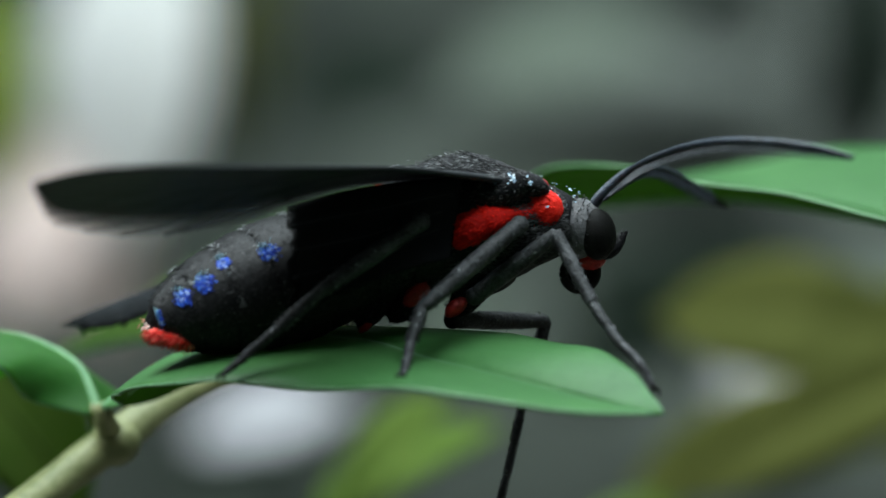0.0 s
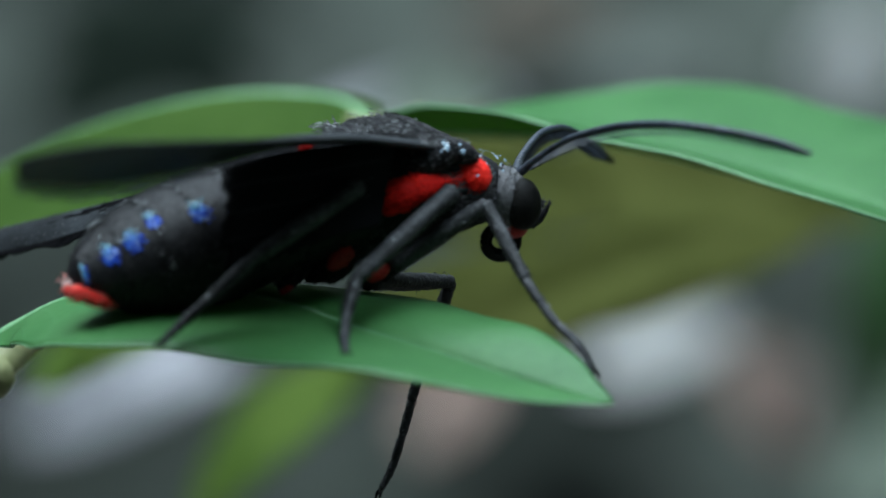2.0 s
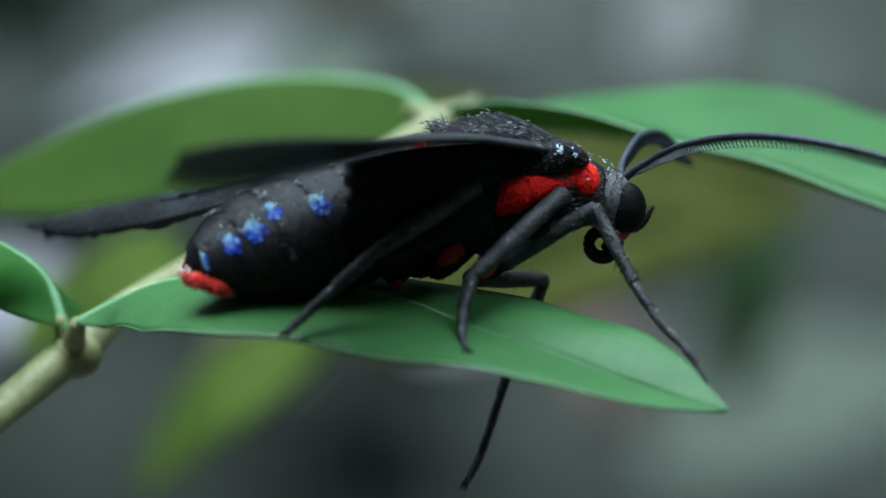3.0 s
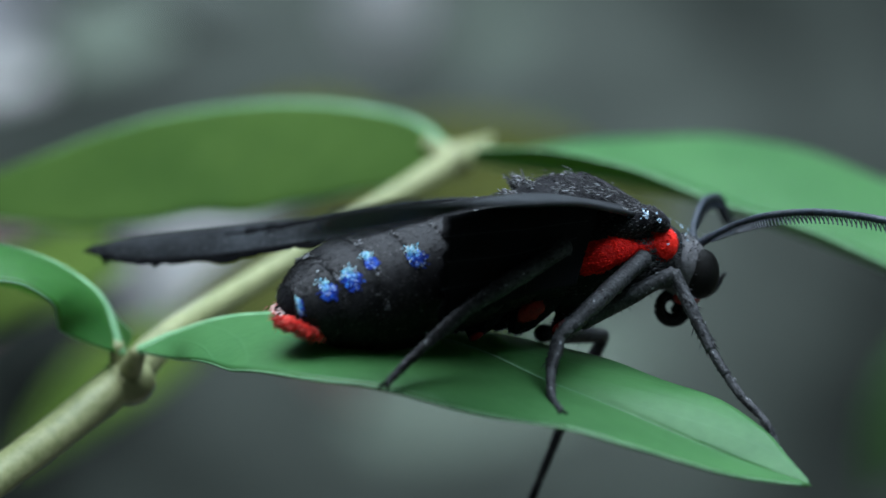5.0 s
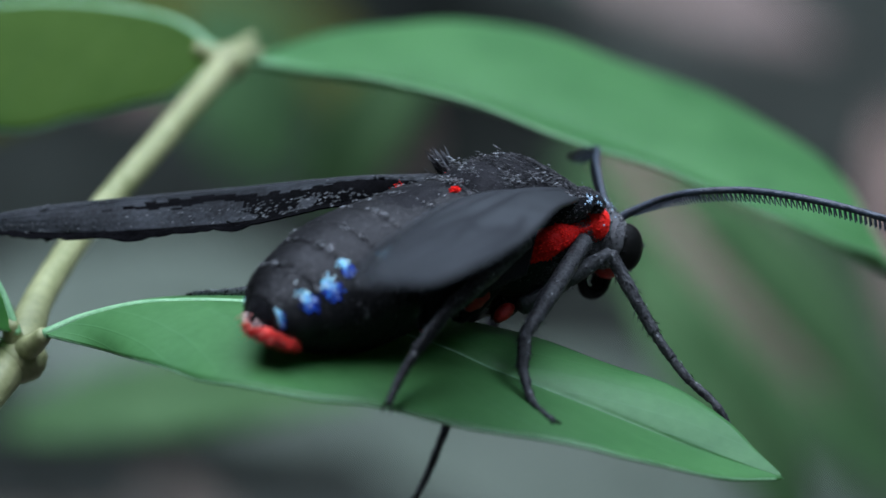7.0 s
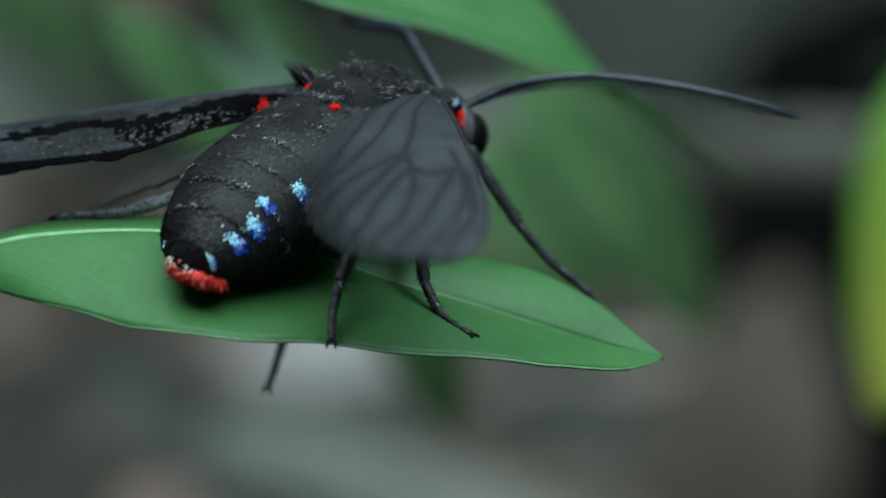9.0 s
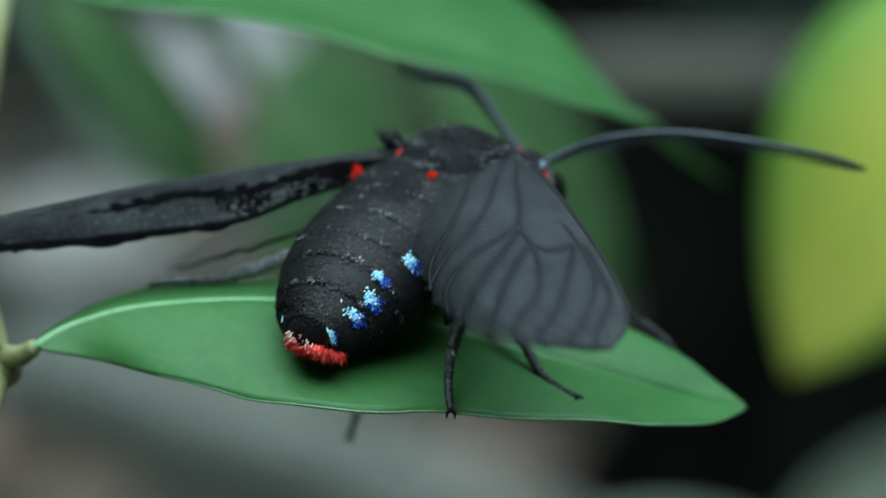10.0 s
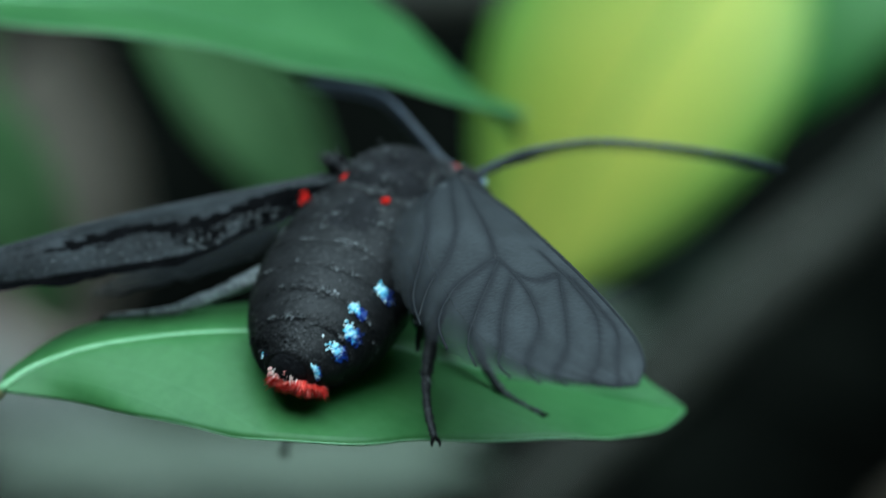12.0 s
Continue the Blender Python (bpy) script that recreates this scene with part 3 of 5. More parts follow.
def build_tail(moth):
    rng = np.random.RandomState(12)
    roots, pale = [], []
    for k in range(3600):
        a = rng.uniform(0, 2 * np.pi)
        r = math.sqrt(rng.uniform(0, 1))
        p = np.array((-1.03 + 0.105 * r * math.sin(a), -0.08 + 0.125 * r * math.cos(a), 0.200 - 0.03 * r * math.sin(a) + rng.uniform(-0.02, 0.015)))
        roots.append((p, (-0.62 + 0.10 * r * math.sin(a), -0.10 + 0.42 * r * math.cos(a), -0.38 + 0.10 * rng.normal(0, 1))))
    for k in range(90):
        a = rng.normal(0.25, 0.4)
        p = np.array((-1.135 + 0.02 * rng.normal(0, 1), -0.05 + 0.10 * math.sin(a), 0.262 + 0.012 * rng.normal(0, 1) - 0.02 * abs(math.sin(a))))
        pale.append((p, (-0.7, 0.25 * math.sin(a), -0.35)))
    part("tail_pad", ball((-1.015, -0.08, 0.205), (0.095, 0.095, 0.055), lumps=0.06, turn=8), RED, moth, "dense red scales under the tail")
    part("tail_tuft", hairs(roots, 0.066, 0.0038, rng, 0.14), RED_HAIR, moth, "bright red tail tuft")
    part("pale_tail_hair", hairs(pale, 0.036, 0.0035, rng, 0.18), PINK_HAIR, moth, "pale pink hairs fringing the red tail tuft")


def build_thorax(moth):
    rng = np.random.RandomState(13)
    line = [(0.12, 0.09, 0.56), (0.25, 0.09, 0.60), (0.45, 0.08, 0.605), (0.63, 0.04, 0.60), (0.78, 0.0, 0.585), (0.88, -0.02, 0.57)]
    part("thorax", tube(line, [0.26, 0.32, 0.345, 0.27, 0.19, 0.14], n=40, m=32, squash=0.98, lumps=0.012), BLACK_FUR, moth, "furry black thorax")
    part("breast", ball((0.36, -0.02, 0.45), (0.27, 0.17, 0.17), lumps=0.015, turn=20), BLACK_FUR, moth, "black furry breast")
    for a, b, r in (((0.06, -0.04, 0.52), (-0.15, -0.02, 0.17), 0.085), ((0.28, -0.06, 0.45), (0.05, -0.04, 0.20), 0.080), ((0.52, -0.05, 0.43), (0.29, -0.04, 0.20), 0.080), ((0.20, 0.14, 0.40), (0.02, 0.14, 0.19), 0.085)):
        a, b = np.array(a), np.array(b)
        geo = tube([a, a * 0.6 + b * 0.4, a * 0.2 + b * 0.8, b], [r * 0.9, r, r * 0.85, r * 0.45], n=26, m=16, lumps=0.03)
        base = part("leg_base", geo, BLACK_FUR, moth, "black hip joint of a leg")
        part("hip_hair", pile(geo, rng, 260), BLACK_HAIR, base)
    c = spline(line, 60)
    roots, flakes = [], []
    for k in range(10000):
        i = rng.randint(2, 57)
        a = rng.uniform(-1.0, np.pi + 1.0)
        r = np.interp(i / 59, (0, 0.2, 0.4, 0.6, 0.8, 1), (0.26, 0.32, 0.345, 0.27, 0.19, 0.14)) * 0.99
        n = np.array((0, -math.cos(a), math.sin(a)))
        roots.append((c[i] + n * r, n * 0.22 + np.array((-1.0, 0, 0.0))))
        if k % (45 if c[i][0] < 0.36 else 150) == 0 and a > 0.5 and a < 2.9:
            flakes.append((c[i] + n * (r + 0.02), n, np.array((1.0, 0, 0))))
    part("fur", hairs(roots, 0.040, 0.0026, rng, 0.14), GREY_HAIR, moth, "grey-black hair-like scales")
    part("scale_dust", scale_flakes(flakes, 0.0085, rng), PALE_FLAKE, moth, "scattered pale loose scales", smooth=False)
    # tegulae: the scaly lids over the wing roots
    for y in (-0.21, 0.30):
        lid = ball((0.53, y, 0.755), (0.15, 0.075, 0.075), lumps=0.03, turn=-18)
        teg = part("tegula", lid, BLACK_FUR, moth, "black lid over the wing root")
        shield = ball((0.675, y * 0.72 - 0.02, 0.775), (0.10, 0.085, 0.055), lumps=0.03, turn=24)
        part("collar_lid", shield, BLACK_FUR, moth, "black collar lid in front of the wing root")
        part("lid_hair", pile(joined(lid, shield), rng, 900), GREY_HAIR, teg, "grey-black hair on the lid")
    # pale hair patches over the wing roots and the waist, and blue-white marks on the lids
    pale = []
    for c, way, n, wide in (((0.02, 0.04, 0.845), (-1.0, -0.2, 0.1), 60, 0.030), ((0.10, 0.02, 0.895), (-1.0, -0.3, 0.1), 40, 0.035), ((0.22, -0.16, 0.90), (-1.0, 0.1, 0.0), 36, 0.05),
                           ((0.16, 0.20, 0.895), (-1.0, 0.2, 0.0), 40, 0.045), ((0.40, -0.14, 0.90), (-1.0, 0.0, -0.1), 30, 0.05), ((0.36, 0.12, 0.945), (-1.0, 0.0, 0.0), 30, 0.06),
                           ((0.50, -0.25, 0.82), (-1.0, 0.0, -0.2), 30, 0.03), ((0.05, -0.14, 0.81), (-1.0, 0.0, 0.1), 30, 0.03)):
        for k in range(n):
            pale.append((np.array(c) + rng.normal(0, wide, 3) * (1.0, 1.0, 0.25), way))
    part("pale_hair", hairs(pale, 0.032, 0.0030, rng, 0.22), PALE_HAIR, moth, "pale grey hair patches on the back")
    marks = []
    for c, n in (((0.578, -0.285, 0.800), 12), ((0.565, -0.280, 0.822), 8), ((0.665, -0.255, 0.785), 9), ((0.72, -0.215, 0.775), 6), ((0.50, -0.28, 0.81), 4)):
        for k in range(n):
            marks.append((np.array(c) + rng.normal(0, 0.009, 3), np.array((0.1, -0.75, 0.65)), np.array((0.8, 0.35, 0.45))))
    part("lid_mark", scale_flakes(marks, 0.008, rng, 0.004), PALE_BLUE, moth, "blue-white scale marks on the wing-root lid", smooth=False)
    # red patches
    for side, c, r in ((-1, (0.745, -0.150, 0.655), (0.088, 0.075, 0.088)), (1, (0.745, 0.155, 0.655), (0.085, 0.075, 0.085))):
        geo = ball(c, r, lumps=0.03)
        spot = part("collar_spot", geo, RED, moth, "bright red collar spot")
        part("red_nap", pile(geo, rng, 900), RED_NAP, spot, "short red scales")
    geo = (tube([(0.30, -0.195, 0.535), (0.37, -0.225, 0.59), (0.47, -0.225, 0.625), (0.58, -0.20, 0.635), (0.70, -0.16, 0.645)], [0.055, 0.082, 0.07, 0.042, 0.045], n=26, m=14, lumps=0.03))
    patch = part("side_patch", geo, SHADED_RED, moth, "red patch on the thorax side, painted darker for wing shade")
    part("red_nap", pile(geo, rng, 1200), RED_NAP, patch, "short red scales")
    part("collar_tuft", ball((0.755, -0.06, 0.768), (0.030, 0.036, 0.030), lumps=0.12), DARK_RED, moth, "red tuft behind the head")
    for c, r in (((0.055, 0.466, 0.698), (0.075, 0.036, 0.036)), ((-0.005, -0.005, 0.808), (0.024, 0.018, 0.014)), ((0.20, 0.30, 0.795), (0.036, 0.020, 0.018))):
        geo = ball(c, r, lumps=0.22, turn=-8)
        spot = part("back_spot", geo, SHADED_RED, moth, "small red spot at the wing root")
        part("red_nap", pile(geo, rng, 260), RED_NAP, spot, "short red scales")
    for c, r in (((0.12, -0.105, 0.305), (0.090, 0.034, 0.046)), ((0.295, -0.100, 0.225), (0.066, 0.034, 0.036)), ((-0.135, -0.05, 0.165), (0.040, 0.028, 0.020))):
        part("hip_patch", ball(c, r, lumps=0.05, turn=-35), DARK_RED, moth, "dull red patch on the leg base")
    # blue-green glints on the collar
    pl = []
    for k in range(34):
        a = rng.uniform(0.2, 1.5)
        x = rng.uniform(0.66, 0.90)
        r = np.interp(x, (0.63, 0.78, 0.9), (0.27, 0.185, 0.14))
        n = np.array((0.3, -math.cos(a), math.sin(a)))
        n /= np.linalg.norm(n)
        pl.append((np.array((x, 0.0, 0.59)) + n * r, n, np.array((1.0, 0, 0))))
    part("collar_scale", scale_flakes(pl, 0.0075, rng), PALE_BLUE, moth, "sparse iridescent collar scales", smooth=False)


def build_head(moth):
    rng = np.random.RandomState(14)
    head = part("head", ball((0.925, -0.03, 0.545), (0.125, 0.15, 0.15), lumps=0.01), GREY_FUR, moth, "grey scaled head")
    for y in (-0.125, 0.07):
        part("eye", ball((0.992, y, 0.515), (0.090, 0.085, 0.122), 30, 20), EYE, head, "black compound eye")
    # coiled tongue
    coil = []
    for k in range(56):
        a = 0.9 - k / 55 * 2 * np.pi * 2.3
        r = 0.090 - 0.062 * k / 55
        coil.append((0.905 + r * math.cos(a), -0.03 + 0.035 * k / 55, 0.340 + r * math.sin(a)))
    part("tongue", tube(coil, list(np.linspace(0.024, 0.015, 56)), n=180, m=10), EYE, head, "coiled black tongue")
    part("tongue_base", ball((0.965, -0.05, 0.395), (0.07, 0.06, 0.045), lumps=0.04), DARK_RED, head, "red tongue base")
    for y in (-0.075, 0.02):
        palp = part("palp", tube([(0.99, y, 0.41), (1.05, y - 0.005, 0.42), (1.10, y - 0.008, 0.455), (1.14, y - 0.012, 0.515)], [0.022, 0.024, 0.018, 0.004], n=16, m=8, lumps=0.12), BLACK_FUR, head, "upcurved black palp")
        line = spline([(1.01, y, 0.415), (1.06, y - 0.005, 0.43), (1.10, y - 0.008, 0.46), (1.135, y - 0.012, 0.505)], 60)
        bristles = [(line[k], (0.35 + rng.normal(0, 0.3), rng.normal(0, 0.4), 1.0 if k > 20 else -0.6)) for k in range(60) for q in range(2)]
        part("palp_hair", hairs(bristles, 0.036, 0.0028, rng, 0.25), BLACK_HAIR, palp)
    roots = []
    for k in range(500):
        n = rng.normal(0, 1, 3)
        n /= np.linalg.norm(n)
        if n[0] > 0.6:
            continue
        roots.append((np.array((0.925, -0.03, 0.545)) + n * (0.125, 0.15, 0.15), n + np.array((0.5, 0, 0.2))))
    part("head_hair", hairs(roots, 0.020, 0.003, rng, 0.3), GREY_HAIR, head, "short dark hair")
    pl = [(np.array((0.96 + rng.uniform(-0.08, 0.1), -0.03 + rng.uniform(-0.12, 0.12), 0.70)), np.array((0.1, 0, 1.0)), np.array((1.0, 0, 0))) for k in range(26)]
    part("crown_scale", scale_flakes(pl, 0.013, rng), PALE_FLAKE, head, "pale scales between the feelers", smooth=False)


ANT_R = [(1.00, -0.07, 0.66), (1.05, -0.13, 0.715), (1.12, -0.22, 0.78), (1.20, -0.36, 0.84), (1.34, -0.58, 0.89), (1.48, -0.88, 0.905), (1.65, -1.13, 0.88), (1.82, -1.32, 0.835), (1.94, -1.44, 0.785)]
ANT_L = [(1.01, 0.03, 0.66), (1.06, 0.14, 0.70), (1.15, 0.29, 0.755), (1.28, 0.48, 0.81), (1.43, 0.65, 0.82), (1.56, 0.82, 0.785), (1.68, 1.01, 0.73), (1.82, 1.22, 0.665), (1.96, 1.45, 0.595)]


def build_antenna(moth, pts):
    rad = [0.024, 0.018, 0.016, 0.017, 0.018, 0.018, 0.017, 0.015, 0.008]
    an = part("antenna", tube(pts, rad, n=110, m=8, lumps=0.05), FEELER, moth, "curved comb-toothed black feeler")
    c = spline(pts, 96)
    t, s, u = frames_along(c)
    vs, fs = [], []
    for i in range(6, 95):
        f = i / 95
        ln = 0.062 * min(1, 0.35 + 2.2 * f) * min(1, 4.5 * (1 - f) + 0.25)
        for sg in (-1, 1):
            d = sg * s[i] * 0.34 - u[i] * 0.88 + t[i] * 0.34
            d /= np.linalg.norm(d)
            b = np.cross(d, t[i])
            w = 0.0065
            p = c[i]
            k = len(vs)
            q = p + d * ln
            vs += [p + t[i] * w, p + b * w, p - t[i] * w, p - b * w, q + t[i] * w * 0.5, q + b * w * 0.5, q - t[i] * w * 0.5, q - b * w * 0.5]
            fs += [(k + e, k + (e + 1) % 4, k + 4 + (e + 1) % 4, k + 4 + e) for e in range(4)] + [(k + 4, k + 5, k + 6, k + 7)]
    part("comb", (np.array(vs), fs), FEELER, an, "fine dark comb teeth", smooth=False)


def build_leg(moth, pts, name, seed, tarsus=5, claws=True, thick=0.74, skin=None):
    """pts: hip, knee, ankle, foot (more points bend the foot)."""
    skin = skin or LEG
    leg = part("leg", ball(pts[0], (0.06 * thick,) * 3, 14, 10, lumps=0.03), skin, moth, "dark grey scaled leg")
    hip, knee, ankle = (np.array(p, float) for p in pts[:3])
    mid = (hip + knee) / 2
    part("thigh", tube([hip, mid, knee], [0.055 * thick, 0.06 * thick, 0.042 * thick], n=22, m=12, lumps=0.05, seed=seed), skin, leg)
    part("shin", tube([knee, knee * 0.7 + ankle * 0.3, knee * 0.3 + ankle * 0.7, ankle], [0.04 * thick, 0.045 * thick, 0.04 * thick, 0.036 * thick], n=24, m=12, lumps=0.07, seed=seed + 1), skin, leg)
    foot = spline(pts[2:], 60)
    for k in range(tarsus):
        a, b = int(59 * k / tarsus), int(59 * (k + 1) / tarsus)
        q = [foot[a], foot[(2 * a + b) // 3], foot[(a + 2 * b) // 3], foot[b]]
        r = 0.032 * thick * (1 - 0.08 * k)
        part("foot_joint", tube(q, [r * 0.88] + [r] * (len(q) - 2) + [r * 0.95], n=12, m=10, lumps=0.09, seed=seed + 3 + k), skin, leg)
    if claws:
        t = foot[-1] - foot[-6]
        t /= np.linalg.norm(t)
        s = np.cross(t, (0, 0, 1.0))
        s /= np.linalg.norm(s) + 1e-9
        for sg in (-1, 1):
            part("claw", tube([foot[-1], foot[-1] + t * 0.03 + s * sg * 0.018, foot[-1] + t * 0.04 + s * sg * 0.02 + np.array((0, 0, -0.02))], [0.012, 0.009, 0.003], n=8, m=6), EYE, leg)
    rng = np.random.RandomState(seed)
    roots = []
    for k in range(120 if skin is LEG else 30):
        f = rng.uniform(0, 1)
        p = knee + (ankle - knee) * f if k % 2 else hip + (knee - hip) * f
        n = rng.normal(0, 1, 3)
        n /= np.linalg.norm(n)
        roots.append((p + n * 0.036 * thick, n * 0.6 + (ankle - knee) / np.linalg.norm(ankle - knee)))
    part("bristles", hairs(roots, 0.045, 0.003, rng, 0.25), BLACK_HAIR, leg)
    # rough overlapping scales all round the thigh, the shin and the foot
    pl = []
    runs = [(hip, knee, 0.055), (knee, ankle, 0.042)] + [(foot[int(59 * k / tarsus)], foot[int(59 * (k + 1) / tarsus)], 0.031 * (1 - 0.08 * k)) for k in range(tarsus)]
    for a, b, r in runs:
        along = (b - a) / np.linalg.norm(b - a)
        for k in range(int(420 * np.linalg.norm(b - a))):
            n = np.cross(along, rng.normal(0, 1, 3))
            n /= np.linalg.norm(n)
            pl.append((a + (b - a) * rng.uniform(0.03, 0.97) + n * r * thick, n, along))
    part("leg_scale", scale_flakes(pl, 0.0085, rng, 0.001), LEG_SCALE if skin is LEG else WORN_FLAKE, leg, "small grey overlapping scales", smooth=False)


def ribbon(pts, half, rise, up):
    """A low rounded strip along a curve, lying across a given normal."""
    c = np.array(pts)
    n = len(c)
    t = np.gradient(c, axis=0)
    s = np.cross(t, up)
    s /= np.linalg.norm(s, axis=1)[:, None] + 1e-9
    prof = [(-1, 0.0), (-0.5, 0.8), (0.5, 0.8), (1, 0.0), (0.5, -0.8), (-0.5, -0.8)]
    taper = np.linspace(1, 0.85, n)
    vs = np.vstack([[c[i] + s[i] * half * taper[i] * a + up[i] * rise * b for a, b in prof] for i in range(n)])
    m = len(prof)
    fs = [(i * m + j, i * m + (j + 1) % m, (i + 1) * m + (j + 1) % m, (i + 1) * m + j) for i in range(n - 1) for j in range(m)]
    return vs, fs + [tuple(range(m - 1, -1, -1)), tuple((n - 1) * m + j for j in range(m))]


def build_wing(moth, name, lead, trail, mat, veins, label, camber=0.0, nu=60, nv=26, ragged=0.012, seed=20, rim=0.020, frayed=0.0):
    """A wing between its fore and hind margins; v runs from the fore edge to the hind edge."""
    a, b = spline(lead, nu), spline(trail, nu)
    rng = np.random.RandomState(seed)
    grid, uv = np.zeros((nu, nv, 3)), np.zeros((nu, nv, 2))
    for i in range(nu):
        u = i / (nu - 1)
        for j in range(nv):
            v = j / (nv - 1)
            p = a[i] * (1 - v) + b[i] * v
            p[2] += camber * math.sin(np.pi * v) * math.sin(np.pi * min(u * 0.9 + 0.1, 1)) + 0.002 * math.sin(v * 38 + u * 4) * u
            if j == nv - 1 and 0 < i < nu - 1:
                d = b[i] - a[i]
                p += d / (np.linalg.norm(d) + 1e-6) * ragged * (0.3 + 0.7 * u) * (rng.uniform(-1, 1) + 0.6 * math.sin(i * 0.9 + seed))
            if frayed and i > nu - 10:
                p += (a[-1] - a[-4]) * frayed * (i - nu + 10) / 9 * (math.sin(j * 0.7) + 0.7 * math.sin(j * 1.9 + 1) + rng.uniform(-0.6, 0.6))
            grid[i, j] = p
            uv[i, j] = (u, v)
    flat = uv.reshape(-1, 2)
    w = part(name, sheet(grid, 0.008), mat, moth, label, uvs=np.vstack([flat, flat]))
    part("fore_edge", tube(grid[::4, 0], list(np.linspace(rim, rim * 0.25, len(grid[::4, 0]))), n=nu, m=8, squash=0.8, lumps=0.04), VEIN, w, "thick black fore edge")
    for path, r in veins:
        pts, ups = [], []
        for u, v in spline(path, 24):
            i, j = min(max(u, 0), 1) * (nu - 1), min(max(v, 0), 0.999) * (nv - 1)
            i0, j0 = min(int(i), nu - 2), min(int(j), nv - 2)
            fi, fj = i - i0, j - j0
            pts.append(grid[i0, j0] * (1 - fi) * (1 - fj) + grid[i0 + 1, j0] * fi * (1 - fj) + grid[i0, j0 + 1] * (1 - fi) * fj + grid[i0 + 1, j0 + 1] * fi * fj)
            nrm = np.cross(grid[i0 + 1, j0] - grid[i0, j0], grid[i0, j0 + 1] - grid[i0, j0])
            ups.append(nrm / (np.linalg.norm(nrm) + 1e-9))
        part("vein", ribbon(pts, r * 0.42, 0.0058, np.array(ups)), VEIN, w)
    if veins:
        # dusky scales gather along the veins: each point's nearness to one
        lines = [np.array(spline(path, 40)) for path, r in veins]
        near = np.zeros((nu, nv))
        size = np.array((2.6, 1.1))
        for i in range(nu):
            for j in range(nv):
                d = min(np.sqrt((((q - uv[i, j]) * size) ** 2).sum(1)).min() for q in lines)
                near[i, j] = 0.95 * math.exp(-(d / 0.020) ** 2) + 0.32 * math.exp(-(d / 0.055) ** 2) + 0.55 * max(0.0, 1 - uv[i, j, 0] / 0.42)
        dusk = w.data.attributes.new("dusk", "FLOAT", "POINT")
        dusk.data.foreach_set("value", np.concatenate([near.ravel(), near.ravel()]).astype(np.float32))
    return w, grid


INNER_VEINS = [
    ([(0.02, 0.95), (0.30, 0.75), (0.43, 0.80), (0.55, 0.94), (0.62, 0.99)], 0.016),
    ([(0.06, 0.60), (0.22, 0.54), (0.36, 0.55), (0.46, 0.68), (0.53, 0.84), (0.60, 0.97)], 0.016),
    ([(0.05, 0.35), (0.20, 0.36), (0.37, 0.36), (0.47, 0.43)], 0.018),
    ([(0.47, 0.43), (0.51, 0.59), (0.55, 0.74), (0.62, 0.90), (0.70, 0.99)], 0.016),
]
OUTER_VEINS = [
    ([(0.48, 0.43), (0.55, 0.57), (0.63, 0.74), (0.70, 0.88), (0.77, 0.99)], 0.016),
    ([(0.53, 0.42), (0.62, 0.58), (0.72, 0.74), (0.78, 0.88), (0.84, 0.99)], 0.016),
    ([(0.47, 0.42), (0.51, 0.39), (0.58, 0.39), (0.69, 0.49), (0.80, 0.75), (0.89, 0.99)], 0.016),
    ([(0.51, 0.39), (0.53, 0.30), (0.50, 0.14)], 0.013),
    ([(0.50, 0.14), (0.60, 0.25), (0.77, 0.45), (0.86, 0.72), (0.93, 0.99)], 0.016),
]
FRONT_VEINS = [
    ([(0.44, 0.12), (0.52, 0.10), (0.63, 0.13), (0.83, 0.33), (0.92, 0.62), (0.97, 0.87)], 0.015),
    ([(0.50, 0.07), (0.59, 0.07), (0.70, 0.09), (0.91, 0.28), (0.98, 0.50)], 0.013),
]
HIND_VEINS = [([(0.05, 0.2), (0.5, 0.25), (0.98, 0.2)], 0.010), ([(0.1, 0.4), (0.5, 0.5), (0.98, 0.45)], 0.010), ([(0.1, 0.6), (0.5, 0.72), (0.98, 0.7)], 0.009)]


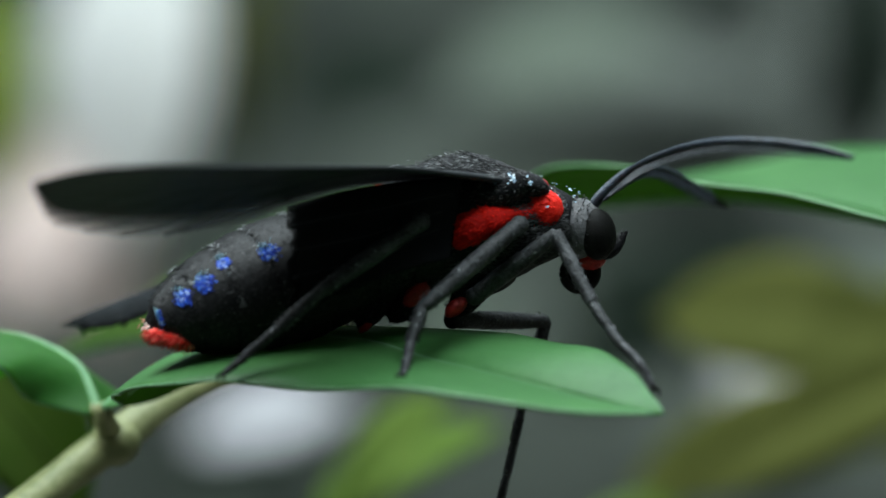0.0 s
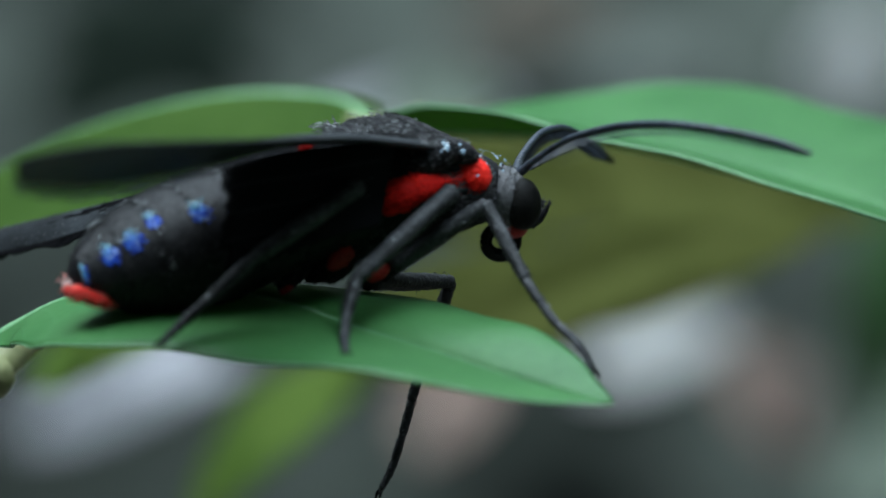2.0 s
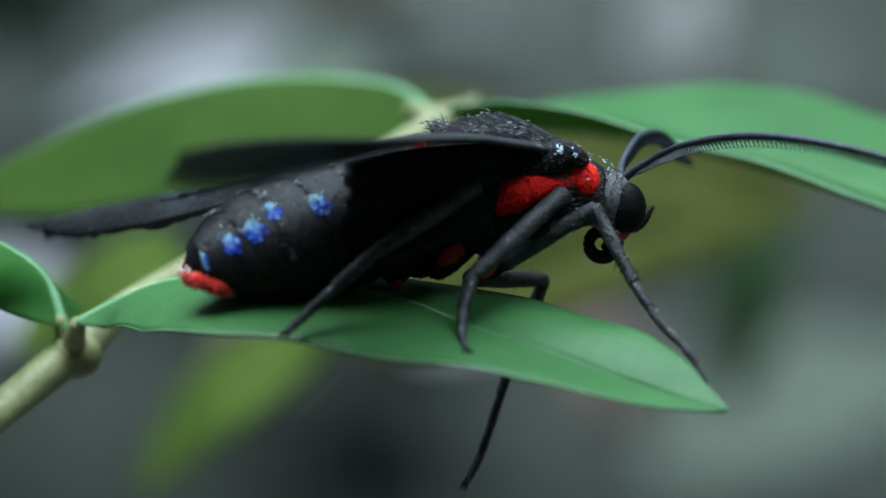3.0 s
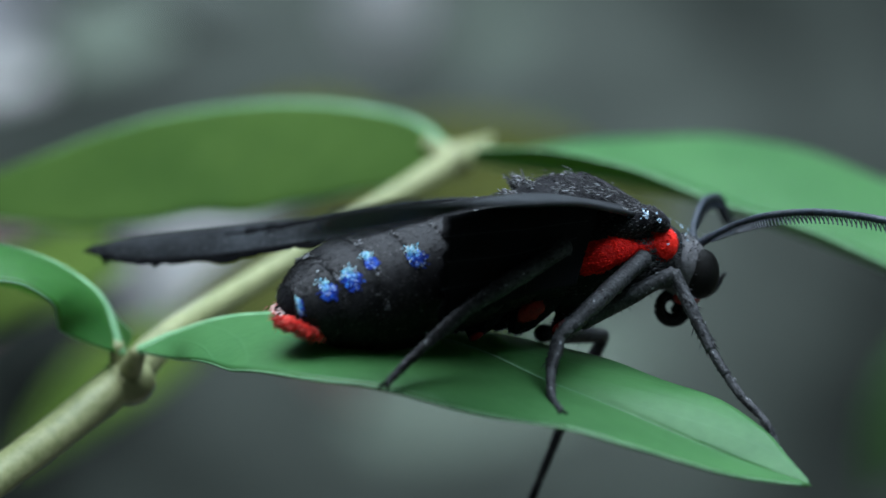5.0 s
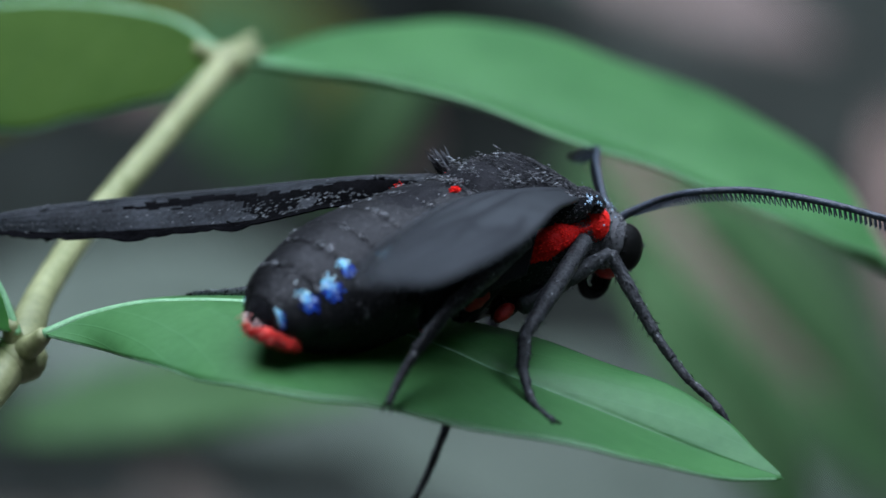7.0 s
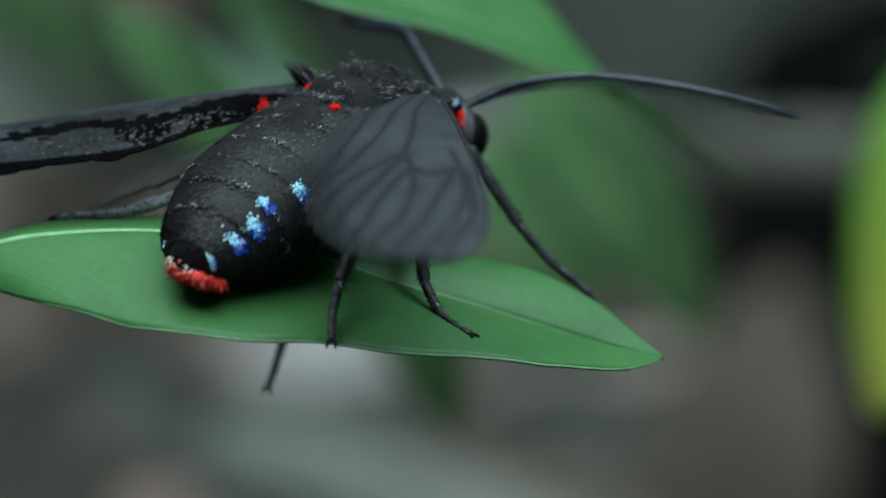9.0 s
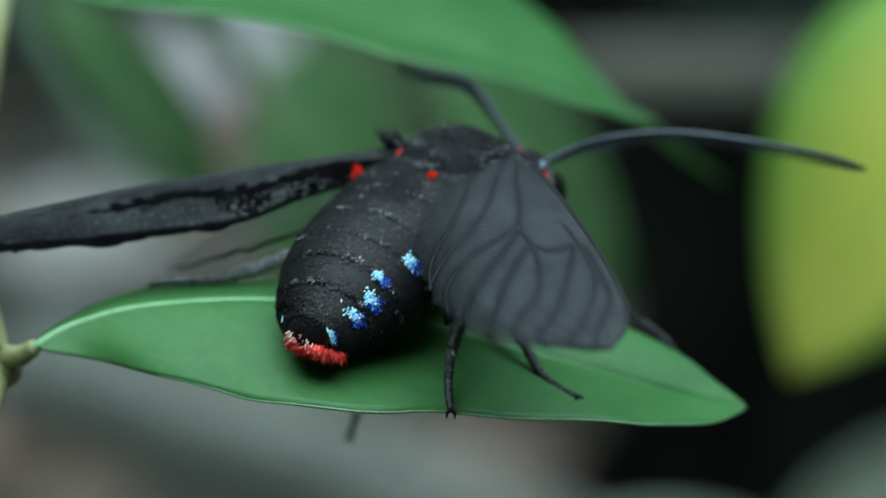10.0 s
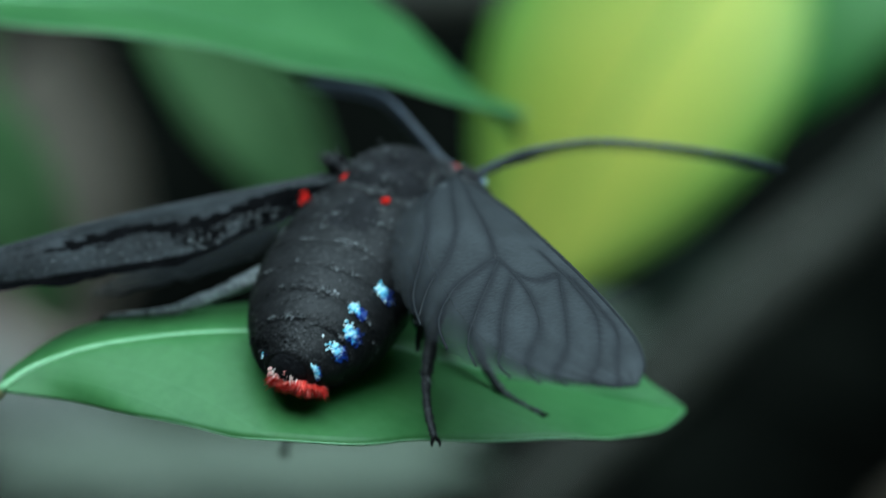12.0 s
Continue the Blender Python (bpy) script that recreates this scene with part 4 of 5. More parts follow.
def build_wings(moth):
    lead = [(0.65, -0.14, 0.78), (0.31, -0.45, 0.84), (-0.03, -0.75, 0.89), (-0.67, -1.33, 0.93), (-1.23, -1.78, 0.965), (-1.55, -1.975, 0.965), (-1.76, -2.03, 0.935)]
    trail = [(0.49, -0.09, 0.83), (0.15, -0.11, 0.81), (-0.22, -0.15, 0.78), (-0.72, -0.38, 0.69), (-1.23, -0.82, 0.665), (-1.62, -1.35, 0.745), (-1.74, -1.92, 0.885)]
    build_wing(moth, "forewing", lead, trail, WING, INNER_VEINS + OUTER_VEINS + FRONT_VEINS, "dusky black forewing with dark veins", camber=0.06, nu=150, nv=70, ragged=0.026)
    # Near hindwing as a black curtain; it also stands in for wing shade.
    lead = [(0.36, -0.23, 0.84), (0.08, -0.28, 0.83), (-0.20, -0.31, 0.81), (-0.49, -0.35, 0.76)]
    trail = [(0.25, -0.28, 0.45), (0.00, -0.35, 0.41), (-0.25, -0.41, 0.34), (-0.53, -0.47, 0.28)]
    build_wing(moth, "hindwing", lead, trail, HINDWING, HIND_VEINS, "smaller black hindwing beside the abdomen, also painting the wing's shade", camber=0.0, nv=20, seed=21, rim=0.004, frayed=0.3)
    lead = [(0.45, 0.19, 0.82), (0.18, 0.45, 0.77), (-0.09, 0.71, 0.71), (-0.46, 1.22, 0.55), (-0.90, 1.62, 0.42), (-1.18, 1.84, 0.34), (-1.40, 1.95, 0.27)]
    trail = [(0.22, 0.34, 0.70), (-0.05, 0.46, 0.65), (-0.31, 0.57, 0.61), (-0.60, 0.76, 0.50), (-0.78, 1.10, 0.395), (-1.02, 1.50, 0.285), (-1.23, 1.80, 0.23), (-1.41, 1.95, 0.25)]
    w, grid = build_wing(moth, "forewing", lead, trail, DARK_WING, [], "dusky black forewing with a ragged hind edge", camber=0.05, ragged=0.035, seed=22)
    rng = np.random.RandomState(24)
    # a black band behind the middle: the folded hind half's shade put into colour
    w.data.materials.append(BAND)
    nu, nv = grid.shape[:2]
    for i in range(nu - 1):
        u = i / nu
        limit = nv * (0.40 + 0.07 * math.sin(i * 0.35) + 0.28 * max(0.0, u - 0.5))
        reach = nv * max(0.0, 0.36 + 0.08 * math.sin(i * 0.61) - 1.4 * max(0.0, u - 0.42))
        for j in range(nv - 1):
            inside = min(j - limit, limit + reach - j) if u > 0.30 else j - limit
            if inside > rng.uniform(-0.9, 1.6):
                k = 2 * (i * (nv - 1) + j)
                w.data.polygons[k].material_index = w.data.polygons[k + 1].material_index = 1
    edge = spline(trail[1:], 70)
    drop = np.array([[(0.010 + 0.022 * min((k / 40) ** 1.5, (69 - k) / 22, 1) * rng.uniform(0.3, 1.2) + 0.030 * max(0.0, 1 - abs(k - 40) / 4.0) + 0.02 * max(0.0, 1 - abs(k - 26) / 3)) * q for q in (0.0, 0.5, 1.0)] for k in range(70)])
    strip = np.array([[edge[k] + np.array((-0.012 * j, -0.012 * j, 0.012 - drop[k, j])) for j in range(3)] for k in range(70)])
    pl = []
    for k in range(22):
        i0, j0 = rng.uniform(0.2, 0.95) * nu, rng.choice((rng.uniform(0.12, 0.36), rng.uniform(0.72, 0.97), rng.uniform(0.72, 0.97))) * nv
        for q in range(rng.randint(10, 60)):
            i, j = int(min(max(i0 + rng.normal(0, 5.5), 1), nu - 2)), int(min(max(j0 + rng.normal(0, 0.5), 1), nv - 2))
            n = np.cross(grid[i + 1, j] - grid[i, j], grid[i, j + 1] - grid[i, j])
            n /= np.linalg.norm(n) + 1e-9
            n = n if n[2] > 0 else -n
            t = grid[i + 1, j] - grid[i, j]
            pl.append((grid[i, j] + n * 0.009 + rng.normal(0, 0.012, 3) * (1, 1, 0.12), n, t / np.linalg.norm(t)))
    part("worn_scale", scale_flakes(pl, 0.0085, rng, 0.0015), WORN_FLAKE, w, "mottled grey worn scales", smooth=False)
    part("torn_edge", sheet(strip, 0.008), BAND, moth, "torn black hind margin of the wing", smooth=False)
    lead = [(0.30, 0.30, 0.70), (0.20, 0.62, 0.52), (0.16, 1.00, 0.30), (0.18, 1.38, 0.05), (0.26, 1.70, -0.20)]
    trail = [(0.05, 0.42, 0.55), (-0.10, 0.62, 0.38), (-0.10, 0.92, 0.20), (0.02, 1.25, 0.02), (0.22, 1.66, -0.22)]
    w, grid = build_wing(moth, "hindwing", lead, trail, GLASSY_WING, [], "smaller glassy hindwing hanging over the leaf's far side", camber=0.02, nv=20, seed=23, ragged=0.02, rim=0.005)
    part("hind_edge", tube(grid[16::4, -1], [0.010] * len(grid[16::4, -1]), n=50, m=8, squash=1.0, lumps=0.08), VEIN, w, "broad black hind margin")


def build_moth():
    moth = thing("moth", (0.0, 0.0, 0.1), "black moth with red collar and blue spots standing on a leaf", "moth")
    build_abdomen(moth)
    build_tail(moth)
    build_thorax(moth)
    build_head(moth)
    build_wings(moth)
    build_antenna(moth, ANT_R)
    build_antenna(moth, ANT_L)
    build_leg(moth, [(0.38, -0.15, 0.27), (0.77, -0.27, 0.535), (0.87, -0.54, 0.20), (0.94, -0.72, 0.03), (1.00, -0.89, -0.07), (1.04, -0.97, -0.18)], "front", 31)
    build_leg(moth, [(0.60, -0.26, 0.59), (0.07, -0.53, 0.24), (0.0, -0.62, 0.10), (-0.05, -0.75, 0.0), (-0.08, -0.87, -0.035), (-0.11, -1.00, -0.045)], "middle", 41)
    build_leg(moth, [(0.12, -0.38, 0.64), (-0.40, -0.49, 0.345), (-0.60, -0.56, 0.20), (-0.74, -0.64, 0.11), (-0.82, -0.70, 0.06), (-0.88, -0.75, 0.025)], "hind", 51)
    build_leg(moth, [(0.31, 0.15, 0.16), (0.82, 0.52, 0.11), (0.68, 0.58, -0.30), (0.60, 0.60, -0.58), (0.53, 0.60, -0.78), (0.47, 0.59, -0.88)], "middle", 61, skin=BLACK_LEG)
    build_leg(moth, [(-0.05, 0.40, 0.42), (-0.34, 0.72, 0.215), (-0.47, 0.88, 0.13), (-0.52, 1.02, 0.09), (-0.57, 1.2, 0.04)], "hind", 71, skin=LIT_LEG)
    rng = np.random.RandomState(81)
    roots = [(np.array((0.25, 0.36, 0.80)) + rng.normal(0, 0.016, 3), (-0.35, 0.62, 0.62)) for k in range(70)]
    part("raised_tuft", hairs(roots, 0.12, 0.010, rng, 0.10), BLACK_HAIR, moth, "tuft of black hair scales")


# ---- surroundings ----
SOIL = rough_material("dark_forest_soil", (0.018, 0.020, 0.017), (0.10, 0.105, 0.092), 14.0, 0.9, 0.1, 0.8, 120.0)
# Dark gaps of the wood are put into this near-black to grey mottle.
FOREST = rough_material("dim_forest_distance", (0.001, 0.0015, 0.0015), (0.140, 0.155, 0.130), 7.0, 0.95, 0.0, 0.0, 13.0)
BARK = rough_material("grey_bark", (0.06, 0.067, 0.060), (0.175, 0.19, 0.165), 60.0, 0.85, 0.15, 1.0, 500.0)
DRY = leaf_material("dry_brown_leaf", (0.21, 0.145, 0.115), (0.37, 0.275, 0.235), (0.4, 0.3, 0.24), through=0.15, glow=(0.3, 0.15, 0.1), rough=0.8, spec=0.06)
# Near-white colour that paints a bright patch of light among the foliage.
BRIGHT_PATCH = leaf_material("bright_patch_leaf", (0.7, 0.69, 0.66), (0.88, 0.87, 0.84), (0.8, 0.8, 0.76), through=0.2, glow=(0.7, 0.68, 0.6), rough=0.8, spec=0.06)
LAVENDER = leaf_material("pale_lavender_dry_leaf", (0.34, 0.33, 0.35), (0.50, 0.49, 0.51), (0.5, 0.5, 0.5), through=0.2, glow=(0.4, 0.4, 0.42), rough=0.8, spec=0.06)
TAN = leaf_material("tan_dry_leaf", (0.15, 0.117, 0.099), (0.26, 0.205, 0.18), (0.22, 0.17, 0.14), through=0.15, glow=(0.18, 0.11, 0.08), rough=0.8, spec=0.06)
GREY_DRY = leaf_material("grey_dry_leaf", (0.27, 0.265, 0.25), (0.44, 0.43, 0.41), (0.4, 0.4, 0.36), through=0.2, glow=(0.4, 0.4, 0.36), rough=0.8, spec=0.06)
PINK_DRY = leaf_material("pinkish_dry_leaf", (0.55, 0.44, 0.40), (0.72, 0.60, 0.55), (0.7, 0.6, 0.5), through=0.25, glow=(0.7, 0.5, 0.42), rough=0.8, spec=0.06)
# Lit tone of the shrub leaf; its sunlight is put into the colour.
LIME = leaf_material("lit_toned_shrub_leaf", (0.075, 0.135, 0.022), (0.135, 0.20, 0.040), (0.2, 0.3, 0.09), through=0.4, glow=(0.15, 0.27, 0.03), rough=0.8, spec=0.06)
GREY_LEAF = leaf_material("grey_green_leaf", (0.085, 0.105, 0.08), (0.15, 0.175, 0.138), (0.2, 0.24, 0.18), through=0.2, glow=(0.12, 0.16, 0.1), rough=0.8, spec=0.06)
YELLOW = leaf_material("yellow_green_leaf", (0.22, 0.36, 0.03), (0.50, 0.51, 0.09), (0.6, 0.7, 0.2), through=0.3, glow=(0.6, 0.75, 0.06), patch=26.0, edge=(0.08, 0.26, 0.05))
# Near-black colour for columns that stand in for a shaded hollow.
HOLLOW_DARK = rough_material("dark_hollow_fill", (0.001, 0.0012, 0.001), (0.006, 0.007, 0.0055), 40.0, 0.95, 0.02, 0.8, 400.0)
# Near-black leaves whose colour paints the shaded gaps of the undergrowth.
GAP_LEAF = leaf_material("dark_gap_leaf", (0.004, 0.007, 0.005), (0.012, 0.018, 0.012), (0.02, 0.03, 0.02), through=0.05, rough=0.8, spec=0.06)
DULL_BARK = rough_material("dull_brown_bark", (0.025, 0.026, 0.021), (0.085, 0.085, 0.07), 60.0, 0.85, 0.15, 1.0, 500.0)
# Shade tone of the shrub leaf; its shade is put into the colour.
DARK_LEAF = leaf_material("shade_toned_shrub_leaf", (0.05, 0.11, 0.04), (0.10, 0.18, 0.075), (0.15, 0.25, 0.1), through=0.25, rough=0.8, spec=0.06)
TEAL = leaf_material("pale_blue_green_leaf", (0.10, 0.17, 0.115), (0.16, 0.25, 0.17), (0.2, 0.3, 0.2), through=0.25, glow=(0.12, 0.22, 0.12), rough=0.8, spec=0.06)
BROWN = leaf_material("dull_brown_leaf", (0.055, 0.048, 0.038), (0.10, 0.088, 0.070), (0.12, 0.10, 0.08), through=0.1, glow=(0.1, 0.08, 0.06), rough=0.85, spec=0.05)
OLIVE = leaf_material("olive_shrub_leaf", (0.054, 0.062, 0.013), (0.098, 0.108, 0.027), (0.2, 0.22, 0.1), through=0.25, glow=(0.2, 0.22, 0.03), rough=0.8, spec=0.06)


LITTER = island_material("fallen_leaves", [(0.0, (0.03, 0.028, 0.022)), (0.5, (0.10, 0.08, 0.06)), (0.85, (0.20, 0.16, 0.13)), (1.0, (0.36, 0.33, 0.29))], 0.7, 0.2)


def ground():
    n, half = 60, 40.0
    vs, fs = [], []
    for i in range(n + 1):
        for j in range(n + 1):
            x = half * (2 * i / n - 1) * abs(2 * i / n - 1) ** 2
            y = half * (2 * j / n - 1) * abs(2 * j / n - 1) ** 2
            vs.append((x * 100, y * 100, -35 + 2.0 * noise.noise((x * 2.3, y * 2.3, 0.3))))
    fs = [(i * (n + 1) + j, (i + 1) * (n + 1) + j, (i + 1) * (n + 1) + j + 1, i * (n + 1) + j + 1) for i in range(n) for j in range(n)]
    ob = new("ground", mesh_data("ground", vs, fs, SOIL))
    tagged(ob, "dull brown-grey forest soil", "ground", kind="structure")


def litter():
    """Fallen leaves strewn over the soil, too many to count."""
    rng = np.random.RandomState(90)
    vs, fs = [], []
    for k in range(1600):
        a, r = rng.uniform(0, 2 * np.pi), 112 * math.sqrt(rng.uniform(0, 1))
        c = np.array((r * math.cos(a), r * math.sin(a), -33.2 + rng.uniform(0, 0.8)))
        h, ln, w = rng.uniform(0, 2 * np.pi), rng.uniform(1.6, 4.5), rng.uniform(0.5, 1.3)
        d, s = np.array((math.cos(h), math.sin(h), rng.uniform(-0.2, 0.2))), np.array((-math.sin(h), math.cos(h), rng.uniform(-0.3, 0.3)))
        lift = rng.uniform(0.1, 0.5)
        b = len(vs)
        for q, e in ((-1, 0.0), (-0.4, 0.9), (0.3, 1.0), (1, 0.0)):
            m = c + d * ln * q + np.array((0, 0, lift * q * q))
            vs += [m - s * w * (e + 0.03) + np.array((0, 0, lift * 0.6)), m, m + s * w * (e + 0.03) + np.array((0, 0, lift * 0.6))]
        fs += [(b + 3 * i + j, b + 3 * i + j + 1, b + 3 * i + j + 4, b + 3 * i + j + 3) for i in range(3) for j in range(2)]
    ob = new("leaf_litter", mesh_data("leaf_litter", vs, fs, LITTER))
    tagged(ob, "fallen dry brown and grey leaves on the soil", "leaf litter", kind="stuff")


def distance():
    """The dim wood all round, an uneven ring about a metre away."""
    nu, nv = 160, 26
    vs, fs = [], []
    for j in range(nv + 1):
        for i in range(nu):
            a = 2 * np.pi * i / nu
            h = -40 + 165 * j / nv
            r = 115 + 14 * noise.noise((math.cos(a) * 3, math.sin(a) * 3, h * 0.03)) - 22 * max(h - 60, 0) / 90
            vs.append((r * math.cos(a), r * math.sin(a), h))
    fs = [(j * nu + i, j * nu + (i + 1) % nu, (j + 1) * nu + (i + 1) % nu, (j + 1) * nu + i) for j in range(nv) for i in range(nu)]
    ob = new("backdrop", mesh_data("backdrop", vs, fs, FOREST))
    tagged(ob, "dim blurred forest undergrowth", "backdrop", kind="structure")


def facing_leaf(base, tip, face, width, mat, label, seed):
    """A leaf from base to tip whose upper side faces a given way."""
    base, tip, face = np.array(base), np.array(tip), np.array(face)
    axis = tip - base
    ln = np.linalg.norm(axis)
    side = np.cross(axis / ln, face)
    side /= np.linalg.norm(side)
    up = np.cross(side, axis / ln)
    k = np.linspace(0, 1, 11)
    rib = base + axis * k[:, None] + up * (0.10 * ln * np.sin(np.pi * k))[:, None]
    w = width * np.sin(np.pi * k ** 0.85) ** 0.8
    near, far = rib + side * w[:, None] + up * 0.12 * w[:, None], rib - side * w[:, None] + up * 0.12 * w[:, None]
    add_leaf("shrub_leaf", base, rib, near, far, mat, label, "leaf", nu=30, nv=12, seed=seed, sag=0.05, wave=0.012 * width, thick=0.03, rib_mat=mat, rib_r=0.03 * width + 0.03)


def add_branch(pts, r, mat, label, k):
    b = thing("branch", pts[0], label, "branch")
    part("wood", tube(pts, r, n=40, m=14, lumps=0.06), mat, b)
    a, c = np.array(pts[0]), np.array(pts[2])
    p = a + (c - a) * (0.55 + 0.05 * (k % 3))
    part("twig_stub", tube([p, p + np.array((0, 0, r[0] * 1.2)), p + (c - a) * 0.03 + np.array((0, 0, r[0] * 1.6))], [r[0] * 0.4, r[0] * 0.3, r[0] * 0.22], n=14, m=10, lumps=0.1), mat, b)


def surroundings():
    facing_leaf((-1.9, 4.4, 0.1), (-1.2, 4.9, -0.9), (-0.03, -0.89, 0.46), 0.37, LIME, "green leaf low beside the stalk", 60)
    # Bright light on these two leaves is put into their colours.
    facing_leaf((18.5, 2.1, -1.7), (16.4, 4.3, -4.9), (-0.63, -0.19, 0.75), 0.96, LIT_LEAF, "broad green leaf painted in a lit tone", 61)
    facing_leaf((15.0, 2.9, -1.5), (13.2, 4.1, -5.0), (-0.54, -0.18, 0.82), 1.28, YELLOW, "broad yellow-green leaf painted in a lit tone", 62)
    facing_leaf((48.2, 39.6, -25.6), (51.0, 38.3, -27.0), (-0.54, -0.42, 0.72), 0.88, DRY, "dry brown leaf among the undergrowth", 63)
    facing_leaf((9.7, 9.4, -2.3), (10.8, 8.1, -4.2), (-0.61, -0.47, 0.63), 0.33, DARK_LEAF, "long shade-toned green leaf behind the moth", 64)
    facing_leaf((12.6, 7.5, -2.8), (13.4, 5.8, -4.9), (-0.68, -0.34, 0.65), 0.49, DARK_LEAF, "long shade-toned green leaf behind the moth", 66)
    facing_leaf((13.4, 9.6, -4.2), (13.9, 8.5, -6.7), (-0.67, -0.35, 0.66), 0.44, DARK_LEAF, "long shade-toned green leaf behind the moth", 67)
    facing_leaf((52.1, 38.6, -18.7), (54.7, 36.8, -21.0), (-0.62, -0.45, 0.64), 0.66, DRY, "dry brown leaf among the undergrowth", 68)
    facing_leaf((22.4, 24.2, -4.5), (25.0, 22.4, -7.7), (-0.55, -0.62, 0.56), 0.41, DRY, "dry pinkish leaf hanging in the undergrowth", 69)
    facing_leaf((26.7, 29.9, -3.7), (29.4, 27.6, -4.4), (-0.53, -0.59, 0.61), 0.61, TAN, "dry pinkish leaf hanging in the undergrowth", 70)
    facing_leaf((35.6, 45.4, -8.3), (37.2, 45.6, -10.7), (-0.52, -0.65, 0.56), 0.49, DRY, "dry pinkish leaf hanging in the undergrowth", 71)
    facing_leaf((10.2, 9.9, -1.5), (12.0, 8.6, -3.6), (-0.55, -0.61, 0.57), 0.18, DARK_LEAF, "long shade-toned green leaf behind the moth", 72)
    facing_leaf((10.2, 12.7, -1.1), (9.8, 13.5, -2.9), (-0.53, -0.64, 0.56), 0.33, DARK_LEAF, "long shade-toned green leaf behind the moth", 73)
    facing_leaf((7.1, 14.0, -4.6), (10.2, 12.9, -4.2), (-0.41, -0.63, 0.66), 0.37, DARK_LEAF, "long shade-toned green leaf below the moth", 74)
    facing_leaf((1.1, 74.2, 6.5), (2.6, 76.2, 0.8), (-0.03, -0.76, 0.64), 1.30, YELLOW, "yellow-green leaf in the undergrowth", 75)
    facing_leaf((8.6, 81.6, 6.9), (7.5, 84.0, 2.0), (-0.10, -0.87, 0.48), 0.77, OLIVE, "olive-green leaf in the undergrowth", 76)
    facing_leaf((2.3, 72.3, 2.7), (4.1, 74.0, -1.9), (-0.03, -0.59, 0.81), 1.62, PINK_DRY, "dry pinkish leaf hanging in the undergrowth", 77)
    facing_leaf((2.3, 38.2, -2.1), (4.6, 39.1, -1.7), (-0.07, -0.84, 0.54), 0.52, LAVENDER, "pale lavender dry leaf low in the undergrowth", 78)
    facing_leaf((5.8, 16.4, -0.6), (9.0, 15.6, -0.9), (-0.28, -0.83, 0.48), 0.52, OLIVE, "broad olive-green leaf in the undergrowth", 79)
    facing_leaf((3.6, 13.8, -1.6), (6.3, 14.0, -1.1), (-0.16, -0.89, 0.42), 0.42, OLIVE, "olive-green leaf in the undergrowth", 80)
    facing_leaf((4.1, 13.9, -1.7), (2.7, 14.8, -3.1), (-0.12, -0.60, 0.79), 0.40, LIME, "yellow-green shrub leaf below the moth", 81)
    facing_leaf((1.7, 10.1, -0.6), (0.9, 10.8, -1.5), (-0.12, -0.60, 0.79), 0.28, LIME, "yellow-green shrub leaf below the moth", 82)
    facing_leaf((21.2, 54.3, -6.3), (23.2, 55.0, -8.3), (-0.29, -0.80, 0.52), 0.79, DRY, "dry pinkish leaf hanging in the undergrowth", 83)
    facing_leaf((5.6, 13.4, -1.5), (7.7, 13.5, -0.8), (-0.28, -0.81, 0.52), 0.26, OLIVE, "olive-green leaf in the undergrowth", 84)
    facing_leaf((19.7, 33.9, -9.2), (26.5, 30.1, -10.3), (-0.37, -0.58, 0.72), 1.52, GREY_LEAF, "broad grey-green leaf low in the undergrowth", 85)
    facing_leaf((29.2, 32.5, -6.8), (33.6, 28.7, -11.7), (-0.47, -0.53, 0.70), 1.38, DARK_LEAF, "broad shade-toned green leaf in the undergrowth", 86)
    facing_leaf((24.7, 36.3, -5.4), (27.0, 35.7, -8.0), (-0.42, -0.59, 0.69), 1.22, DARK_LEAF, "broad shade-toned green leaf in the undergrowth", 87)
    facing_leaf((26.1, 40.0, -5.9), (30.9, 38.2, -7.6), (-0.39, -0.62, 0.69), 0.95, OLIVE, "olive-green leaf in the undergrowth", 88)
    facing_leaf((17.6, 36.7, -1.8), (17.5, 37.7, -5.8), (-0.29, -0.70, 0.65), 0.53, DARK_LEAF, "long shade-toned green leaf in the undergrowth", 89)
    facing_leaf((34.3, 8.8, -11.8), (34.0, 9.9, -15.0), (-0.61, -0.20, 0.77), 0.88, GAP_LEAF, "added near-black leaf painted as a low dark gap", 90)
    facing_leaf((31.6, 21.2, -10.3), (33.4, 19.5, -12.6), (-0.55, -0.37, 0.75), 1.14, DARK_LEAF, "broad shade-toned green leaf in the undergrowth", 91)
    facing_leaf((42.4, 39.3, -8.1), (45.1, 36.7, -14.8), (-0.51, -0.50, 0.70), 1.47, DRY, "dry pinkish leaf hanging in the undergrowth", 92)
    facing_leaf((29.0, 36.7, -12.1), (36.0, 31.6, -13.7), (-0.41, -0.50, 0.76), 1.81, GREY_LEAF, "broad grey-green leaf low in the undergrowth", 93)
    facing_leaf((15.2, 88.5, -11.2), (19.8, 90.0, -10.1), (-0.13, -0.72, 0.68), 0.89, LAVENDER, "pale lavender dry leaf low in the undergrowth", 94)
    facing_leaf((21.4, 74.8, -10.3), (23.7, 76.4, -8.5), (-0.19, -0.71, 0.68), 0.74, DRY, "dry pinkish leaf hanging in the undergrowth", 95)
    facing_leaf((16.3, 89.3, -1.1), (22.1, 90.1, -3.7), (-0.17, -0.83, 0.53), 1.51, GAP_LEAF, "added near-black leaf painted as a dark gap", 96)
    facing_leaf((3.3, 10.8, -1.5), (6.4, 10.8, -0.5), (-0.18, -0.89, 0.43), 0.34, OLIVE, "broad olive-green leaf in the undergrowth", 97)
